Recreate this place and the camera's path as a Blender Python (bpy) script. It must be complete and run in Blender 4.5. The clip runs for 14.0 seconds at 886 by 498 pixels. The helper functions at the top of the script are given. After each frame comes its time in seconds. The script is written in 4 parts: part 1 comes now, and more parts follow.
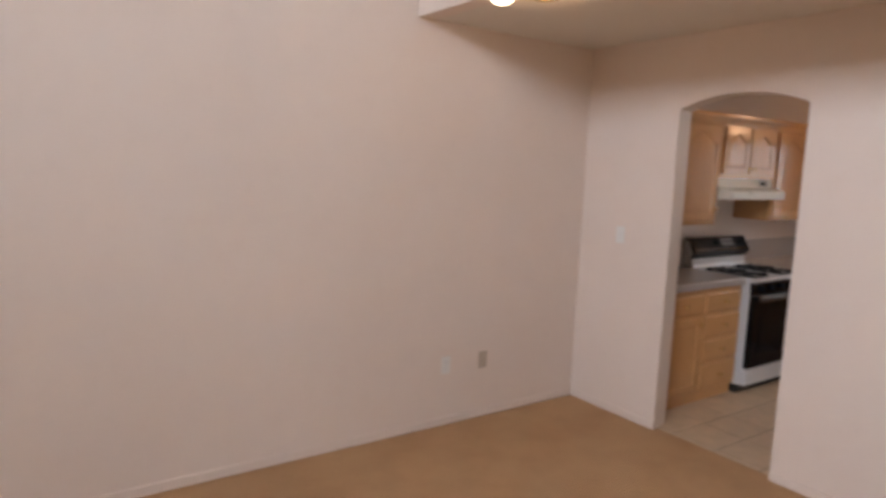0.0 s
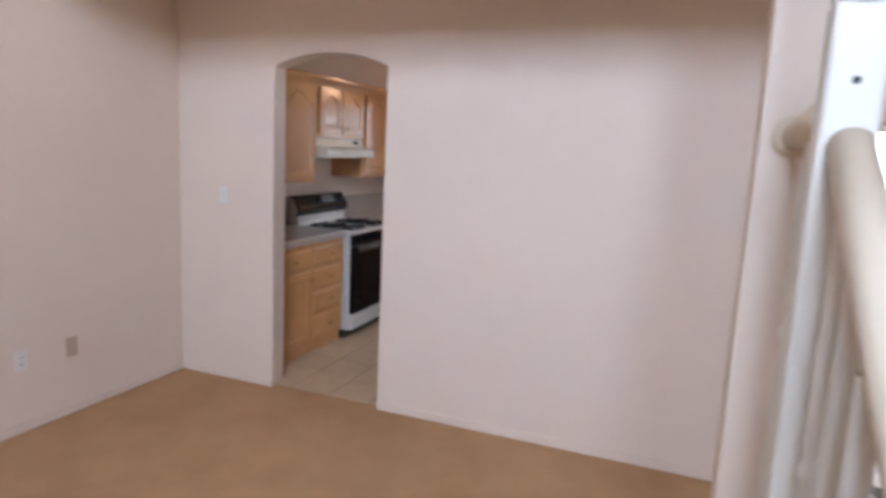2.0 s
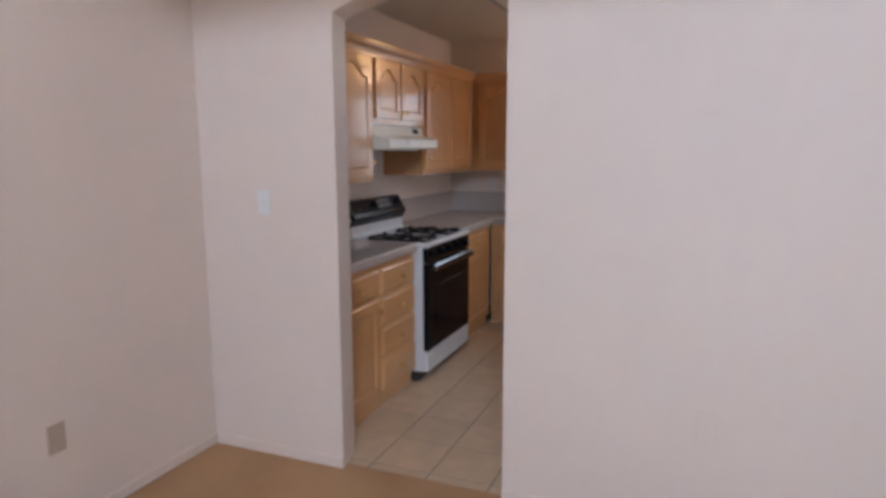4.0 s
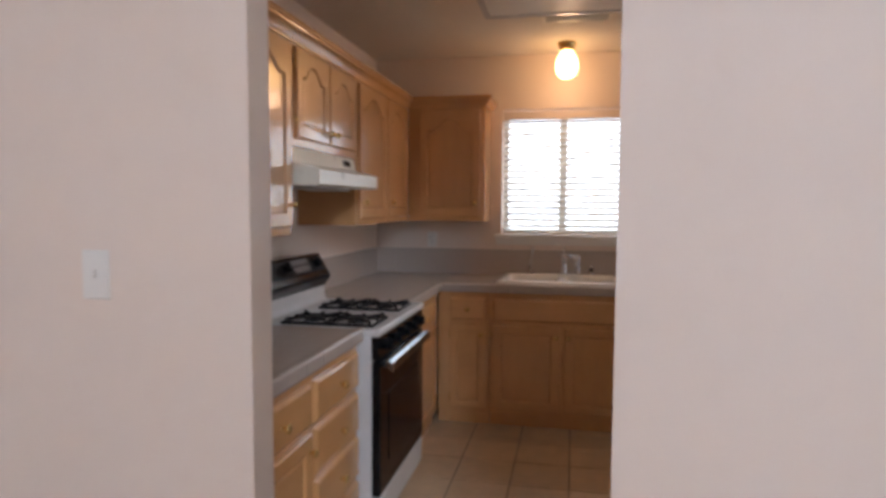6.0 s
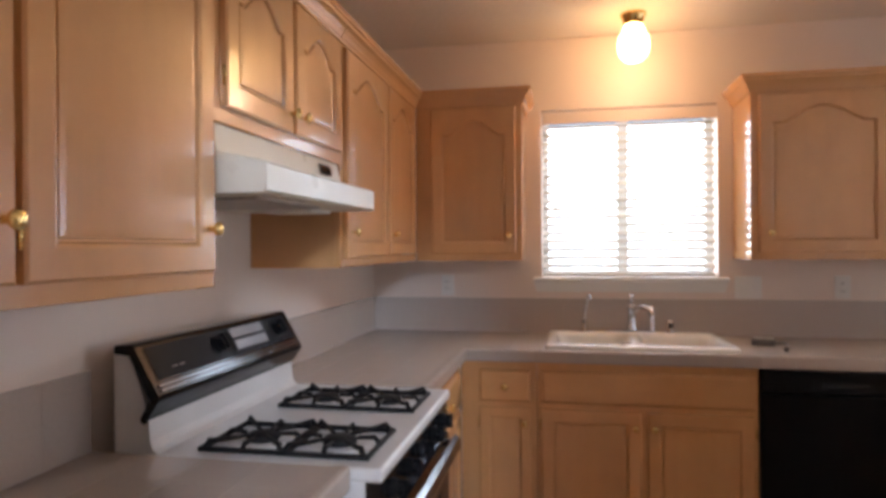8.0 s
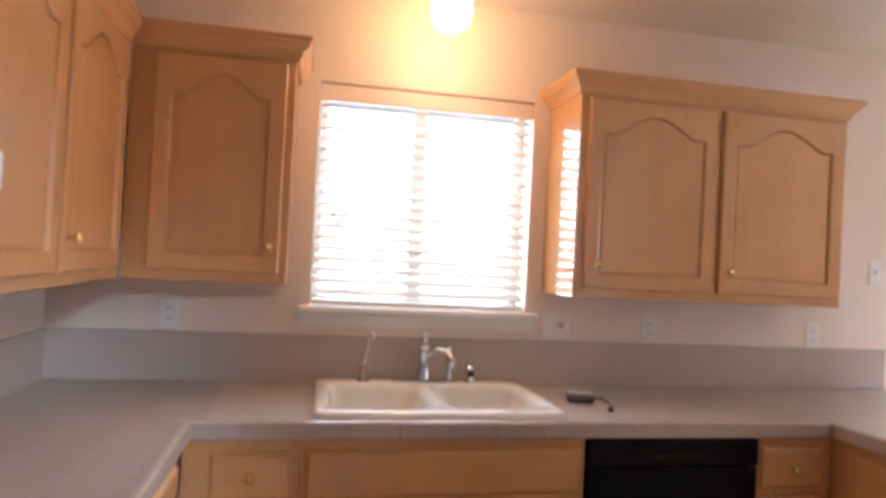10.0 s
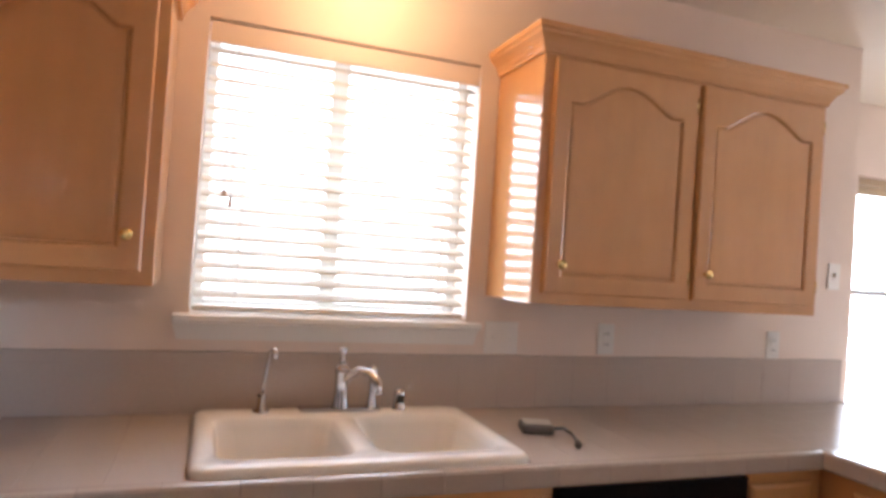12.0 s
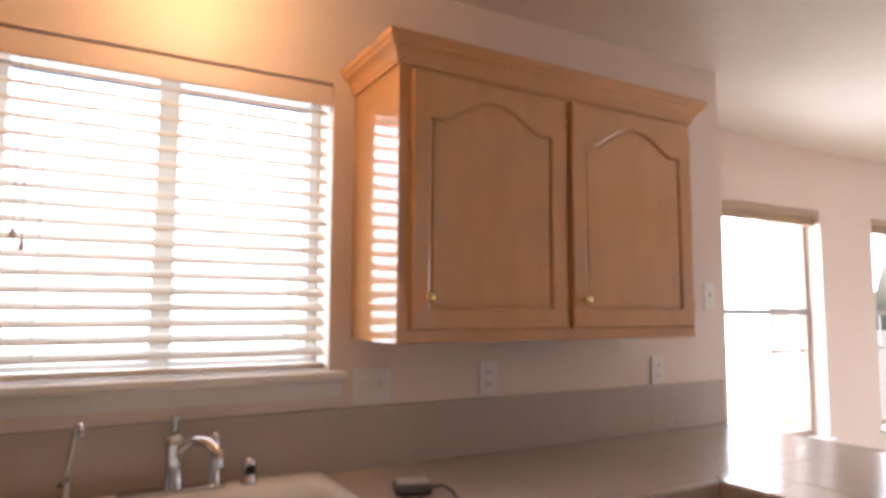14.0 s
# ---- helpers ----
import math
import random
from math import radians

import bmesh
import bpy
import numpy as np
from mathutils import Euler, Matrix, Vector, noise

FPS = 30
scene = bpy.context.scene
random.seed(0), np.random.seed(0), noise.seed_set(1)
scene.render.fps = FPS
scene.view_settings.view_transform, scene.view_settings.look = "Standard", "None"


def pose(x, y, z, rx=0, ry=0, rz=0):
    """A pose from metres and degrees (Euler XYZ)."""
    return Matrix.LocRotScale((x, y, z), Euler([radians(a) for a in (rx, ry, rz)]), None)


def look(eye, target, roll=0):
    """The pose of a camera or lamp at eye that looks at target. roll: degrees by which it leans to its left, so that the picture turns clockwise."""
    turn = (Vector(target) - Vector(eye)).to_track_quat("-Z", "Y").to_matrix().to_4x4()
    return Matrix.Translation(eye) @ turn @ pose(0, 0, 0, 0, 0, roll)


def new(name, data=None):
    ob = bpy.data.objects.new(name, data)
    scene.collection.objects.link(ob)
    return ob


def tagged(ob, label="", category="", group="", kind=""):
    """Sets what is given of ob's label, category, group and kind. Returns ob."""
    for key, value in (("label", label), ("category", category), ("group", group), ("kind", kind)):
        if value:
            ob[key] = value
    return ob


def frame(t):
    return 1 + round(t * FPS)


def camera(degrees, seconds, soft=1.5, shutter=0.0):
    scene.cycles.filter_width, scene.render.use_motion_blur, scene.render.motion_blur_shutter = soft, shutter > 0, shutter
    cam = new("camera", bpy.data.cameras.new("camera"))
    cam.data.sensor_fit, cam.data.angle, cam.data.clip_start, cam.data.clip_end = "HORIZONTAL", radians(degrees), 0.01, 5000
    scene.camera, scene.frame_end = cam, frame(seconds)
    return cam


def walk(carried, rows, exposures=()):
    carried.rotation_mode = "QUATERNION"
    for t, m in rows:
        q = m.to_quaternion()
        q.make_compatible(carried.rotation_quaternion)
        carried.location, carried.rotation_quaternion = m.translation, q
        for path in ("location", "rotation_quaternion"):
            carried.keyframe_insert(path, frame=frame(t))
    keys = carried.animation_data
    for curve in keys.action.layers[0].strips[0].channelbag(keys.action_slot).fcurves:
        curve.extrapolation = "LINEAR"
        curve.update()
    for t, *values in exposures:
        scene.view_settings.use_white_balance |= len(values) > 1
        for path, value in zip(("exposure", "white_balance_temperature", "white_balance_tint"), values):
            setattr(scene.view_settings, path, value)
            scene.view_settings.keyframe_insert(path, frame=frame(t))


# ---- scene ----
cam = camera(69.1, 14.0, soft=3.6, shutter=0.4)
PATH = [
    (0, (-6.911, -3.314, 1.702), (-5.783, -1.684, 1.44), 2.2),
    (0.5, (-6.894, -3.335, 1.71), (-5.542, -1.884, 1.449), 2.1),
    (1, (-6.894, -3.333, 1.706), (-5.319, -2.123, 1.47), 2.2),
    (1.5, (-6.897, -3.338, 1.695), (-5.136, -2.416, 1.479), 1.6),
    (1.8, (-6.901, -3.317, 1.672), (-5.013, -2.706, 1.418), 1.2),
    (2, (-6.833, -3.286, 1.657), (-4.992, -2.571, 1.339), 2.8),
    (2.5, (-6.653, -3.123, 1.657), (-4.887, -2.213, 1.422), 1.2),
    (2.7, (-6.562, -3.048, 1.653), (-4.825, -2.12, 1.304), 1.8),
    (4.8, (-5.463, -1.921, 1.437), (-3.58, -1.295, 1.189), -0.0),
    (5, (-5.353, -1.873, 1.434), (-3.471, -1.237, 1.207), 0.7),
    (5.5, (-5.013, -1.69, 1.456), (-3.15, -1.009, 1.201), 0.8),
    (6, (-4.704, -1.47, 1.432), (-2.749, -1.073, 1.296), 0.3),
    (6.5, (-4.378, -1.349, 1.389), (-2.407, -1.048, 1.244), -0.9),
    (7, (-4.037, -1.253, 1.395), (-2.087, -0.896, 1.13), 1.5),
    (7.1, (-3.995, -1.245, 1.399), (-2.046, -0.879, 1.141), 1.1),
    (7.5, (-3.745, -1.133, 1.375), (-1.773, -0.826, 1.244), -2.7),
    (8, (-3.518, -1.092, 1.39), (-1.555, -0.709, 1.384), -0.4),
    (8.5, (-3.287, -1.055, 1.411), (-1.353, -0.56, 1.282), 2.6),
    (9, (-3.054, -0.993, 1.428), (-1.057, -0.889, 1.396), 4.1),
    (9.2, (-2.974, -0.981, 1.438), (-0.975, -1.035, 1.422), 3.0),
    (11.3, (-2.112, -0.944, 1.446), (-0.195, -1.512, 1.497), 5.0),
    (11.5, (-2.083, -0.95, 1.446), (-0.157, -1.489, 1.477), 5.1),
    (12, (-2.074, -0.987, 1.438), (-0.197, -1.676, 1.468), 3.9),
    (12.5, (-2.128, -0.979, 1.438), (-0.245, -1.652, 1.453), 3.5),
    (12.7, (-2.133, -0.971, 1.431), (-0.247, -1.623, 1.461), 3.0),
    (13, (-2.134, -0.963, 1.414), (-0.25, -1.631, 1.496), 2.1),
    (13.5, (-2.05, -1.034, 1.408), (-0.278, -1.958, 1.485), 1.8),
    (14, (-1.895, -1.175, 1.414), (-0.161, -2.155, 1.599), 0.3),
]
EXPOSURES = [(0.0, -0.17, 7250, 20), (0.5, 0.04, 6950, 20), (1.5, 0.08, 6500, 17), (2.5, 0.06, 6200, 16), (5.0, -0.12, 6250, 16), (6.5, 0.03, 6800, 17),
             (7.5, 0.4, 6700, 17), (8.0, 0.62, 6450, 17), (9.0, 0.95, 6250, 17), (11.5, 0.92, 6450, 18), (12.5, 0.84, 6450, 18), (13.2, 0.84, 6500, 19), (14.0, 0.5, 6750, 21)]
walk(cam, [(t, look(eye, target, roll)) for t, eye, target, roll in PATH], EXPOSURES)

# ---- world and light ----
world = bpy.data.worlds.new("sky")
scene.world = world
world.use_nodes = True
wn = world.node_tree
sky = wn.nodes.new("ShaderNodeTexSky")
sky.sky_type, sky.sun_disc = "NISHITA", False
sky.sun_elevation, sky.sun_rotation = radians(58), radians(0)
sky.air_density, sky.dust_density = 1.0, 2.0
wn.links.new(sky.outputs[0], wn.nodes["Background"].inputs[0])
wn.nodes["Background"].inputs[1].default_value = 0.12

sun = new("sun", bpy.data.lights.new("sun", "SUN"))
sun.data.energy, sun.data.angle, sun.data.color = 3.5, radians(0.5), (1.0, 0.95, 0.87)
sun.matrix_world = look((0, 10, 16), (0, 0, 0))


def sky_lamp(name, eye, target, w, h, watts, color):
    lamp = new(name, bpy.data.lights.new(name, "AREA"))
    lamp.data.shape, lamp.data.size, lamp.data.size_y = "RECTANGLE", w, h
    lamp.data.energy, lamp.data.color = watts, color
    lamp.matrix_world = look(eye, target)
    return lamp


SKYLIGHT = (0.74, 0.86, 1.0)
living_sky = sky_lamp("living_window_skylight", (-9.83, -3.65, 3.85), (-3.4, -2.2, 0.9), 1.5, 1.05, 152, (0.64, 0.81, 1.0))
living_sky.data.spread = radians(135)
sky_lamp("kitchen_window_skylight", (0.24, -1.40, 1.66), (-3, -1.40, 1.3), 0.86, 0.82, 11, SKYLIGHT)
sky_lamp("nook_window_skylight", (1.36, -5.05, 1.33), (-3, -5.05, 0.0), 1.63, 2.1, 96, SKYLIGHT)
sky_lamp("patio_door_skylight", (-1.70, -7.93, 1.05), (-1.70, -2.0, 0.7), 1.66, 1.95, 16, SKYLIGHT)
sky_lamp("nook_window_skylight", (1.36, -6.68, 1.33), (-3, -6.68, 0.0), 1.63, 2.1, 96, SKYLIGHT)


# ---- materials ----
def material(name, base, rough=0.6, metal=0.0, spec=0.5, coat=0.0):
    m = bpy.data.materials.new(name)
    m.use_nodes = True
    b = m.node_tree.nodes["Principled BSDF"]
    b.inputs["Base Color"].default_value = (*base, 1)
    b.inputs["Roughness"].default_value = rough
    b.inputs["Metallic"].default_value = metal
    b.inputs["Specular IOR Level"].default_value = spec
    b.inputs["Coat Weight"].default_value = coat
    b.inputs["Coat Roughness"].default_value = 0.15
    return m


def node(m, kind, **values):
    n = m.node_tree.nodes.new(kind)
    for key, value in values.items():
        n.inputs[key.replace("_", " ")].default_value = value
    return n


def link(m, a, b):
    m.node_tree.links.new(a, b)


def world_coords(m, scale=(1, 1, 1)):
    geo = m.node_tree.nodes.new("ShaderNodeNewGeometry")
    mp = node(m, "ShaderNodeMapping", Scale=scale)
    link(m, geo.outputs["Position"], mp.inputs[0])
    return mp.outputs[0]


def ramp(m, fac, stops):
    r = m.node_tree.nodes.new("ShaderNodeValToRGB")
    while len(r.color_ramp.elements) < len(stops):
        r.color_ramp.elements.new(0.5)
    for e, (at, c) in zip(r.color_ramp.elements, stops):
        e.position, e.color = at, (*c, 1)
    link(m, fac, r.inputs[0])
    return r.outputs[0]


def noise_tex(m, vec, scale, detail=4.0, rough=0.55):
    n = node(m, "ShaderNodeTexNoise", Scale=scale, Detail=detail, Roughness=rough)
    link(m, vec, n.inputs["Vector"])
    return n.outputs["Fac"]


def mix(m, fac, a, b, blend="MIX"):
    x = m.node_tree.nodes.new("ShaderNodeMix")
    x.data_type, x.blend_type = "RGBA", blend
    if isinstance(fac, float):
        x.inputs[0].default_value = fac
    else:
        link(m, fac, x.inputs[0])
    for sock, v in ((x.inputs[6], a), (x.inputs[7], b)):
        if isinstance(v, tuple):
            sock.default_value = (*v, 1)
        else:
            link(m, v, sock)
    return x.outputs[2]


def bsdf(m):
    return m.node_tree.nodes["Principled BSDF"]


def bump(m, height, strength, distance):
    b = node(m, "ShaderNodeBump", Strength=strength, Distance=distance)
    link(m, height, b.inputs["Height"])
    link(m, b.outputs[0], bsdf(m).inputs["Normal"])


def shade(c, k):
    return tuple(v * k for v in c)


def painted_wall(name, base, texture=0.35, rough=0.65, grain=170, depth=0.0015):
    """Roller-painted drywall: orange-peel relief and faint scuffs."""
    m = material(name, base, rough, spec=0.35)
    v = world_coords(m)
    blot = noise_tex(m, v, 1.3, 3)
    scuff = noise_tex(m, v, 9.0, 5)
    c = ramp(m, blot, [(0.3, shade(base, 0.98)), (0.7, shade(base, 1.015))])
    d = ramp(m, scuff, [(0.30, (0.985, 0.983, 0.98)), (0.45, (1, 1, 1))])
    link(m, mix(m, 1.0, c, d, "MULTIPLY"), bsdf(m).inputs["Base Color"])
    bump(m, noise_tex(m, v, grain, 3), texture, depth)
    return m


WALL = (0.80, 0.675, 0.585)
M_WALL = painted_wall("cream_wall_paint", WALL)
M_CEIL = painted_wall("ceiling_paint", (0.76, 0.69, 0.60), 0.9, 0.8, 34, 0.004)
M_TRIM = painted_wall("white_trim_paint", (0.80, 0.77, 0.72), 0.1, 0.4)


def carpet():
    base = (0.57, 0.335, 0.175)
    m = material("tan_carpet", base, 0.95, spec=0.1)
    v = world_coords(m)
    fine = noise_tex(m, v, 260, 3, 0.7)
    tread = noise_tex(m, v, 3.2, 4)
    big = noise_tex(m, v, 0.9, 2)
    c = ramp(m, fine, [(0.25, shade(base, 0.72)), (0.75, shade(base, 1.2))])
    d = ramp(m, tread, [(0.30, (0.88, 0.865, 0.85)), (0.60, (1, 1, 1))])
    e = ramp(m, big, [(0.3, (0.92, 0.92, 0.93)), (0.7, (1, 1, 1))])
    link(m, mix(m, 1.0, mix(m, 1.0, c, d, "MULTIPLY"), e, "MULTIPLY"), bsdf(m).inputs["Base Color"])
    h = node(m, "ShaderNodeMath")
    link(m, fine, h.inputs[0])
    link(m, tread, h.inputs[1])
    bump(m, h.outputs[0], 0.6, 0.010)
    return m


def maple(name, base, along="z", rough=0.26):
    """Varnished honey maple with fine streaks along one axis."""
    m = material(name, base, rough, spec=0.5, coat=0.8)
    bsdf(m).inputs["Coat Roughness"].default_value = 0.10
    sc = {"z": (9, 9, 1.4), "x": (1.4, 9, 9), "y": (9, 1.4, 9)}[along]
    info = m.node_tree.nodes.new("ShaderNodeObjectInfo")
    geo = m.node_tree.nodes.new("ShaderNodeNewGeometry")
    add = m.node_tree.nodes.new("ShaderNodeVectorMath")
    link(m, geo.outputs["Position"], add.inputs[0])
    spread = node(m, "ShaderNodeMath")
    spread.operation = "MULTIPLY"
    link(m, info.outputs["Random"], spread.inputs[0])
    spread.inputs[1].default_value = 7.0
    link(m, spread.outputs[0], add.inputs[1])
    mp = node(m, "ShaderNodeMapping", Scale=sc)
    link(m, add.outputs[0], mp.inputs[0])
    v = mp.outputs[0]
    streak = noise_tex(m, v, 1.6, 5, 0.6)
    pore = noise_tex(m, v, 9.0, 4, 0.7)
    mottle = noise_tex(m, add.outputs[0], 5.5, 4, 0.6)
    c = ramp(m, streak, [(0.28, shade(base, 0.95)), (0.5, base), (0.72, tuple(min(1, x * 1.03) for x in base))])
    d = ramp(m, mottle, [(0.34, (0.945, 0.93, 0.905)), (0.62, (1, 1, 1))])
    e = ramp(m, info.outputs["Random"], [(0.0, (0.95, 0.94, 0.93)), (1.0, (1.03, 1.02, 1.0))])
    link(m, mix(m, 1.0, mix(m, 1.0, c, d, "MULTIPLY"), e, "MULTIPLY"), bsdf(m).inputs["Base Color"])
    wave = node(m, "ShaderNodeMath")
    wave.operation = "MULTIPLY_ADD"
    link(m, mottle, wave.inputs[0])
    wave.inputs[1].default_value = 6.0
    link(m, pore, wave.inputs[2])
    bump(m, wave.outputs[0], 0.06, 0.001)
    return m


WOOD = (0.69, 0.362, 0.150)
M_WOOD = maple("honey_maple", WOOD)
M_WOODX = maple("honey_maple_along_x", WOOD, "x")
M_WOODY = maple("honey_maple_along_y", WOOD, "y")
M_INSIDE = maple("cabinet_side_veneer", shade(WOOD, 0.97), "z", 0.13)


def tile_mat(name, base, vary, rough, scale=18, piece=0.07, relief=0.08):
    m = material(name, base, rough, spec=0.5)
    v = world_coords(m)
    info = m.node_tree.nodes.new("ShaderNodeObjectInfo")
    cloud = noise_tex(m, v, scale, 5)
    speck = noise_tex(m, v, 160, 2)
    c = ramp(m, cloud, [(0.3, shade(base, 1 - vary)), (0.7, tuple(min(1, x * (1 + vary)) for x in base))])
    d = ramp(m, info.outputs["Random"], [(0, (1 - piece,) * 3), (1, (1, 1, 1))])
    e = ramp(m, speck, [(0.30, (0.96, 0.955, 0.95)), (0.55, (1, 1, 1))])
    link(m, mix(m, 1.0, mix(m, 1.0, c, d, "MULTIPLY"), e, "MULTIPLY"), bsdf(m).inputs["Base Color"])
    r = ramp(m, cloud, [(0.2, (rough * 0.92,) * 3), (0.8, (min(1, rough * 1.1),) * 3)])
    link(m, r, bsdf(m).inputs["Roughness"])
    if relief:
        bump(m, cloud, relief, 0.002)
    return m


def counter_tile(name, base, rough):
    """Plain glazed tile, hardly varied, with a fine speckle."""
    m = material(name, base, rough, spec=0.5)
    v = world_coords(m)
    info = m.node_tree.nodes.new("ShaderNodeObjectInfo")
    speck = noise_tex(m, v, 240, 1)
    d = ramp(m, info.outputs["Random"], [(0, (0.99,) * 3), (1, (1, 1, 1))])
    e = ramp(m, speck, [(0.2, shade(base, 0.94)), (0.8, shade(base, 1.05))])
    link(m, mix(m, 1.0, e, d, "MULTIPLY"), bsdf(m).inputs["Base Color"])
    return m


M_FTILE = tile_mat("tan_floor_tile", (0.62, 0.44, 0.285), 0.10, 0.34, 9)
M_CTILE = counter_tile("greige_counter_tile", (0.50, 0.420, 0.367), 0.19)
M_GROUT = tile_mat("grout", (0.27, 0.20, 0.15), 0.12, 0.9, 60)
M_CGROUT = tile_mat("counter_grout", (0.48, 0.397, 0.36), 0.03, 0.7, 8, 0.03, 0.0)
M_BRICK = tile_mat("buff_brick", (0.42, 0.27, 0.19), 0.15, 0.9, 30)
M_MORTAR = tile_mat("mortar", (0.5, 0.46, 0.4), 0.1, 0.95, 40)


def plain(name, base, rough, metal=0.0, coat=0.0, grime=0.06, spec=0.5):
    """Enamel, plastic or metal with a faint haze of handling marks."""
    m = material(name, base, rough, metal, spec, coat)
    v = world_coords(m)
    n = noise_tex(m, v, 6.5, 5)
    r = ramp(m, n, [(0.25, (max(0.03, rough - grime),) * 3), (0.75, (min(1, rough + grime * 1.5),) * 3)])
    link(m, r, bsdf(m).inputs["Roughness"])
    link(m, ramp(m, n, [(0.3, shade(base, 0.95)), (0.6, base)]), bsdf(m).inputs["Base Color"])
    return m


M_WHITE = plain("white_enamel", (0.68, 0.67, 0.66), 0.2)
M_HOOD = plain("almond_enamel", (0.78, 0.74, 0.63), 0.3)
M_BLACK = plain("black_gloss", (0.008, 0.008, 0.009), 0.14, 0, 0, 0.04, 0.22)
M_BLACKSAT = plain("black_satin", (0.007, 0.007, 0.008), 0.32, 0, 0, 0.05, 0.07)
M_FRIDGE = plain("black_appliance_enamel", (0.012, 0.012, 0.013), 0.16, 0, 0.25, 0.04, 0.6)
M_CONSOLE = plain("black_console_enamel", (0.006, 0.006, 0.007), 0.12, 0, 0, 0.03, 0.3)
M_HANDLE = plain("glossy_black_handle", (0.010, 0.010, 0.012), 0.14, 0, 0.6, 0.02, 0.8)
M_FRIDGESIDE = plain("grey_appliance_side", (0.44, 0.39, 0.34), 0.28, 0.0, 0.3, 0.03, 0.6)
M_IRON = plain("cast_iron", (0.010, 0.009, 0.009), 0.6, 0, 0, 0.1, 0.25)
M_GLASSBLK = plain("oven_glass", (0.006, 0.006, 0.007), 0.08, 0, 0, 0.02, 0.22)
M_CHROME = plain("chrome", (0.66, 0.67, 0.70), 0.08, 1.0, 0, 0.04)
M_BRASS = plain("polished_brass", (0.83, 0.62, 0.26), 0.18, 1.0)
M_PORC = plain("white_porcelain", (0.87, 0.84, 0.79), 0.14, 0, 0.3, 0.04)
M_PLATE = plain("white_plastic", (0.80, 0.77, 0.72), 0.35)
M_ALMOND = plain("beige_plastic", (0.52, 0.41, 0.31), 0.4)
M_DARK = plain("dark_recess", (0.03, 0.025, 0.02), 0.7)
M_SILVER = plain("silver_print", (0.30, 0.30, 0.31), 0.22, 0.5)
M_ALU = plain("white_vinyl_frame", (0.74, 0.72, 0.68), 0.35)
# nook sash bars: their dark look against the bright panes is put into this grey
M_SASH = plain("grey_plate_and_backlit_sash", (0.42, 0.40, 0.37), 0.4)
M_TANFRAME = plain("tan_window_frame", (0.40, 0.31, 0.23), 0.4)
M_WOODSLAT = plain("tan_wooden_slat", (0.50, 0.36, 0.22), 0.4)
M_SLAT = plain("cream_blind_slat", (0.66, 0.60, 0.505), 0.35)
M_GREYPLASTIC = plain("grey_plastic", (0.12, 0.12, 0.125), 0.5)
M_FILTER = plain("grease_filter_mesh", (0.45, 0.44, 0.42), 0.4, 0.8)
M_GROUND = tile_mat("pale_concrete", (0.5, 0.48, 0.44), 0.12, 0.9, 3)
M_FENCE = tile_mat("pale_block_fence", (0.50, 0.47, 0.43), 0.1, 0.9, 5)
M_DULLMETAL = plain("dull_grey_metal", (0.16, 0.15, 0.14), 0.35, 0.7)


def glowing(name, color, strength):
    m = material(name, (0.9, 0.88, 0.82), 0.3)
    bsdf(m).inputs["Emission Color"].default_value = (*color, 1)
    bsdf(m).inputs["Emission Strength"].default_value = strength
    return m


M_GLOBE = glowing("lit_glass_globe", (1.0, 0.62, 0.26), 9.0)
M_SHADE = glowing("lit_glass_shade", (1.0, 0.80, 0.55), 9.0)
M_DIFF = plain("acrylic_diffuser", (0.8, 0.78, 0.72), 0.4)


def glass():
    m = bpy.data.materials.new("window_glass")
    m.use_nodes = True
    b = bsdf(m)
    b.inputs["Base Color"].default_value = (0.97, 0.99, 0.98, 1)
    b.inputs["Roughness"].default_value = 0.0
    b.inputs["Transmission Weight"].default_value = 1.0
    b.inputs["IOR"].default_value = 1.05
    return m


M_GLASS = glass()


# ---- mesh helpers ----
def mesh_of(name, bm, mat):
    bmesh.ops.recalc_face_normals(bm, faces=bm.faces)
    me = bpy.data.meshes.new(name)
    bm.to_mesh(me)
    bm.free()
    if mat is not None:
        me.materials.append(mat)
    return me


def part(name, bm, mat, parent=None, label="", smooth=False):
    me = mesh_of(name, bm, mat)
    if smooth:
        for p in me.polygons:
            p.use_smooth = True
    ob = new(name, me)
    if parent is not None:
        ob.parent = parent
    if label:
        tagged(ob, label)
    return ob


def empty(name, label, category, group="", at=(0, 0, 0)):
    ob = new(name)
    ob.empty_display_size = 0.1
    ob.location = at
    return tagged(ob, label, category, group)


def add_box(bm, x0, x1, y0, y1, z0, z1, bevel=0.0, segs=1):
    x0, x1 = min(x0, x1), max(x0, x1)
    y0, y1 = min(y0, y1), max(y0, y1)
    z0, z1 = min(z0, z1), max(z0, z1)
    vs = [bm.verts.new((x, y, z)) for x in (x0, x1) for y in (y0, y1) for z in (z0, z1)]
    quads = ((0, 1, 3, 2), (4, 6, 7, 5), (0, 4, 5, 1), (2, 3, 7, 6), (0, 2, 6, 4), (1, 5, 7, 3))
    fs = [bm.faces.new([vs[i] for i in q]) for q in quads]
    if bevel > 0:
        es = list({e for f in fs for e in f.edges})
        bmesh.ops.bevel(bm, geom=es, offset=bevel, segments=segs, profile=0.5, affect="EDGES")
    return bm


def box(x0, x1, y0, y1, z0, z1, bevel=0.0, segs=1):
    return add_box(bmesh.new(), x0, x1, y0, y1, z0, z1, bevel, segs)


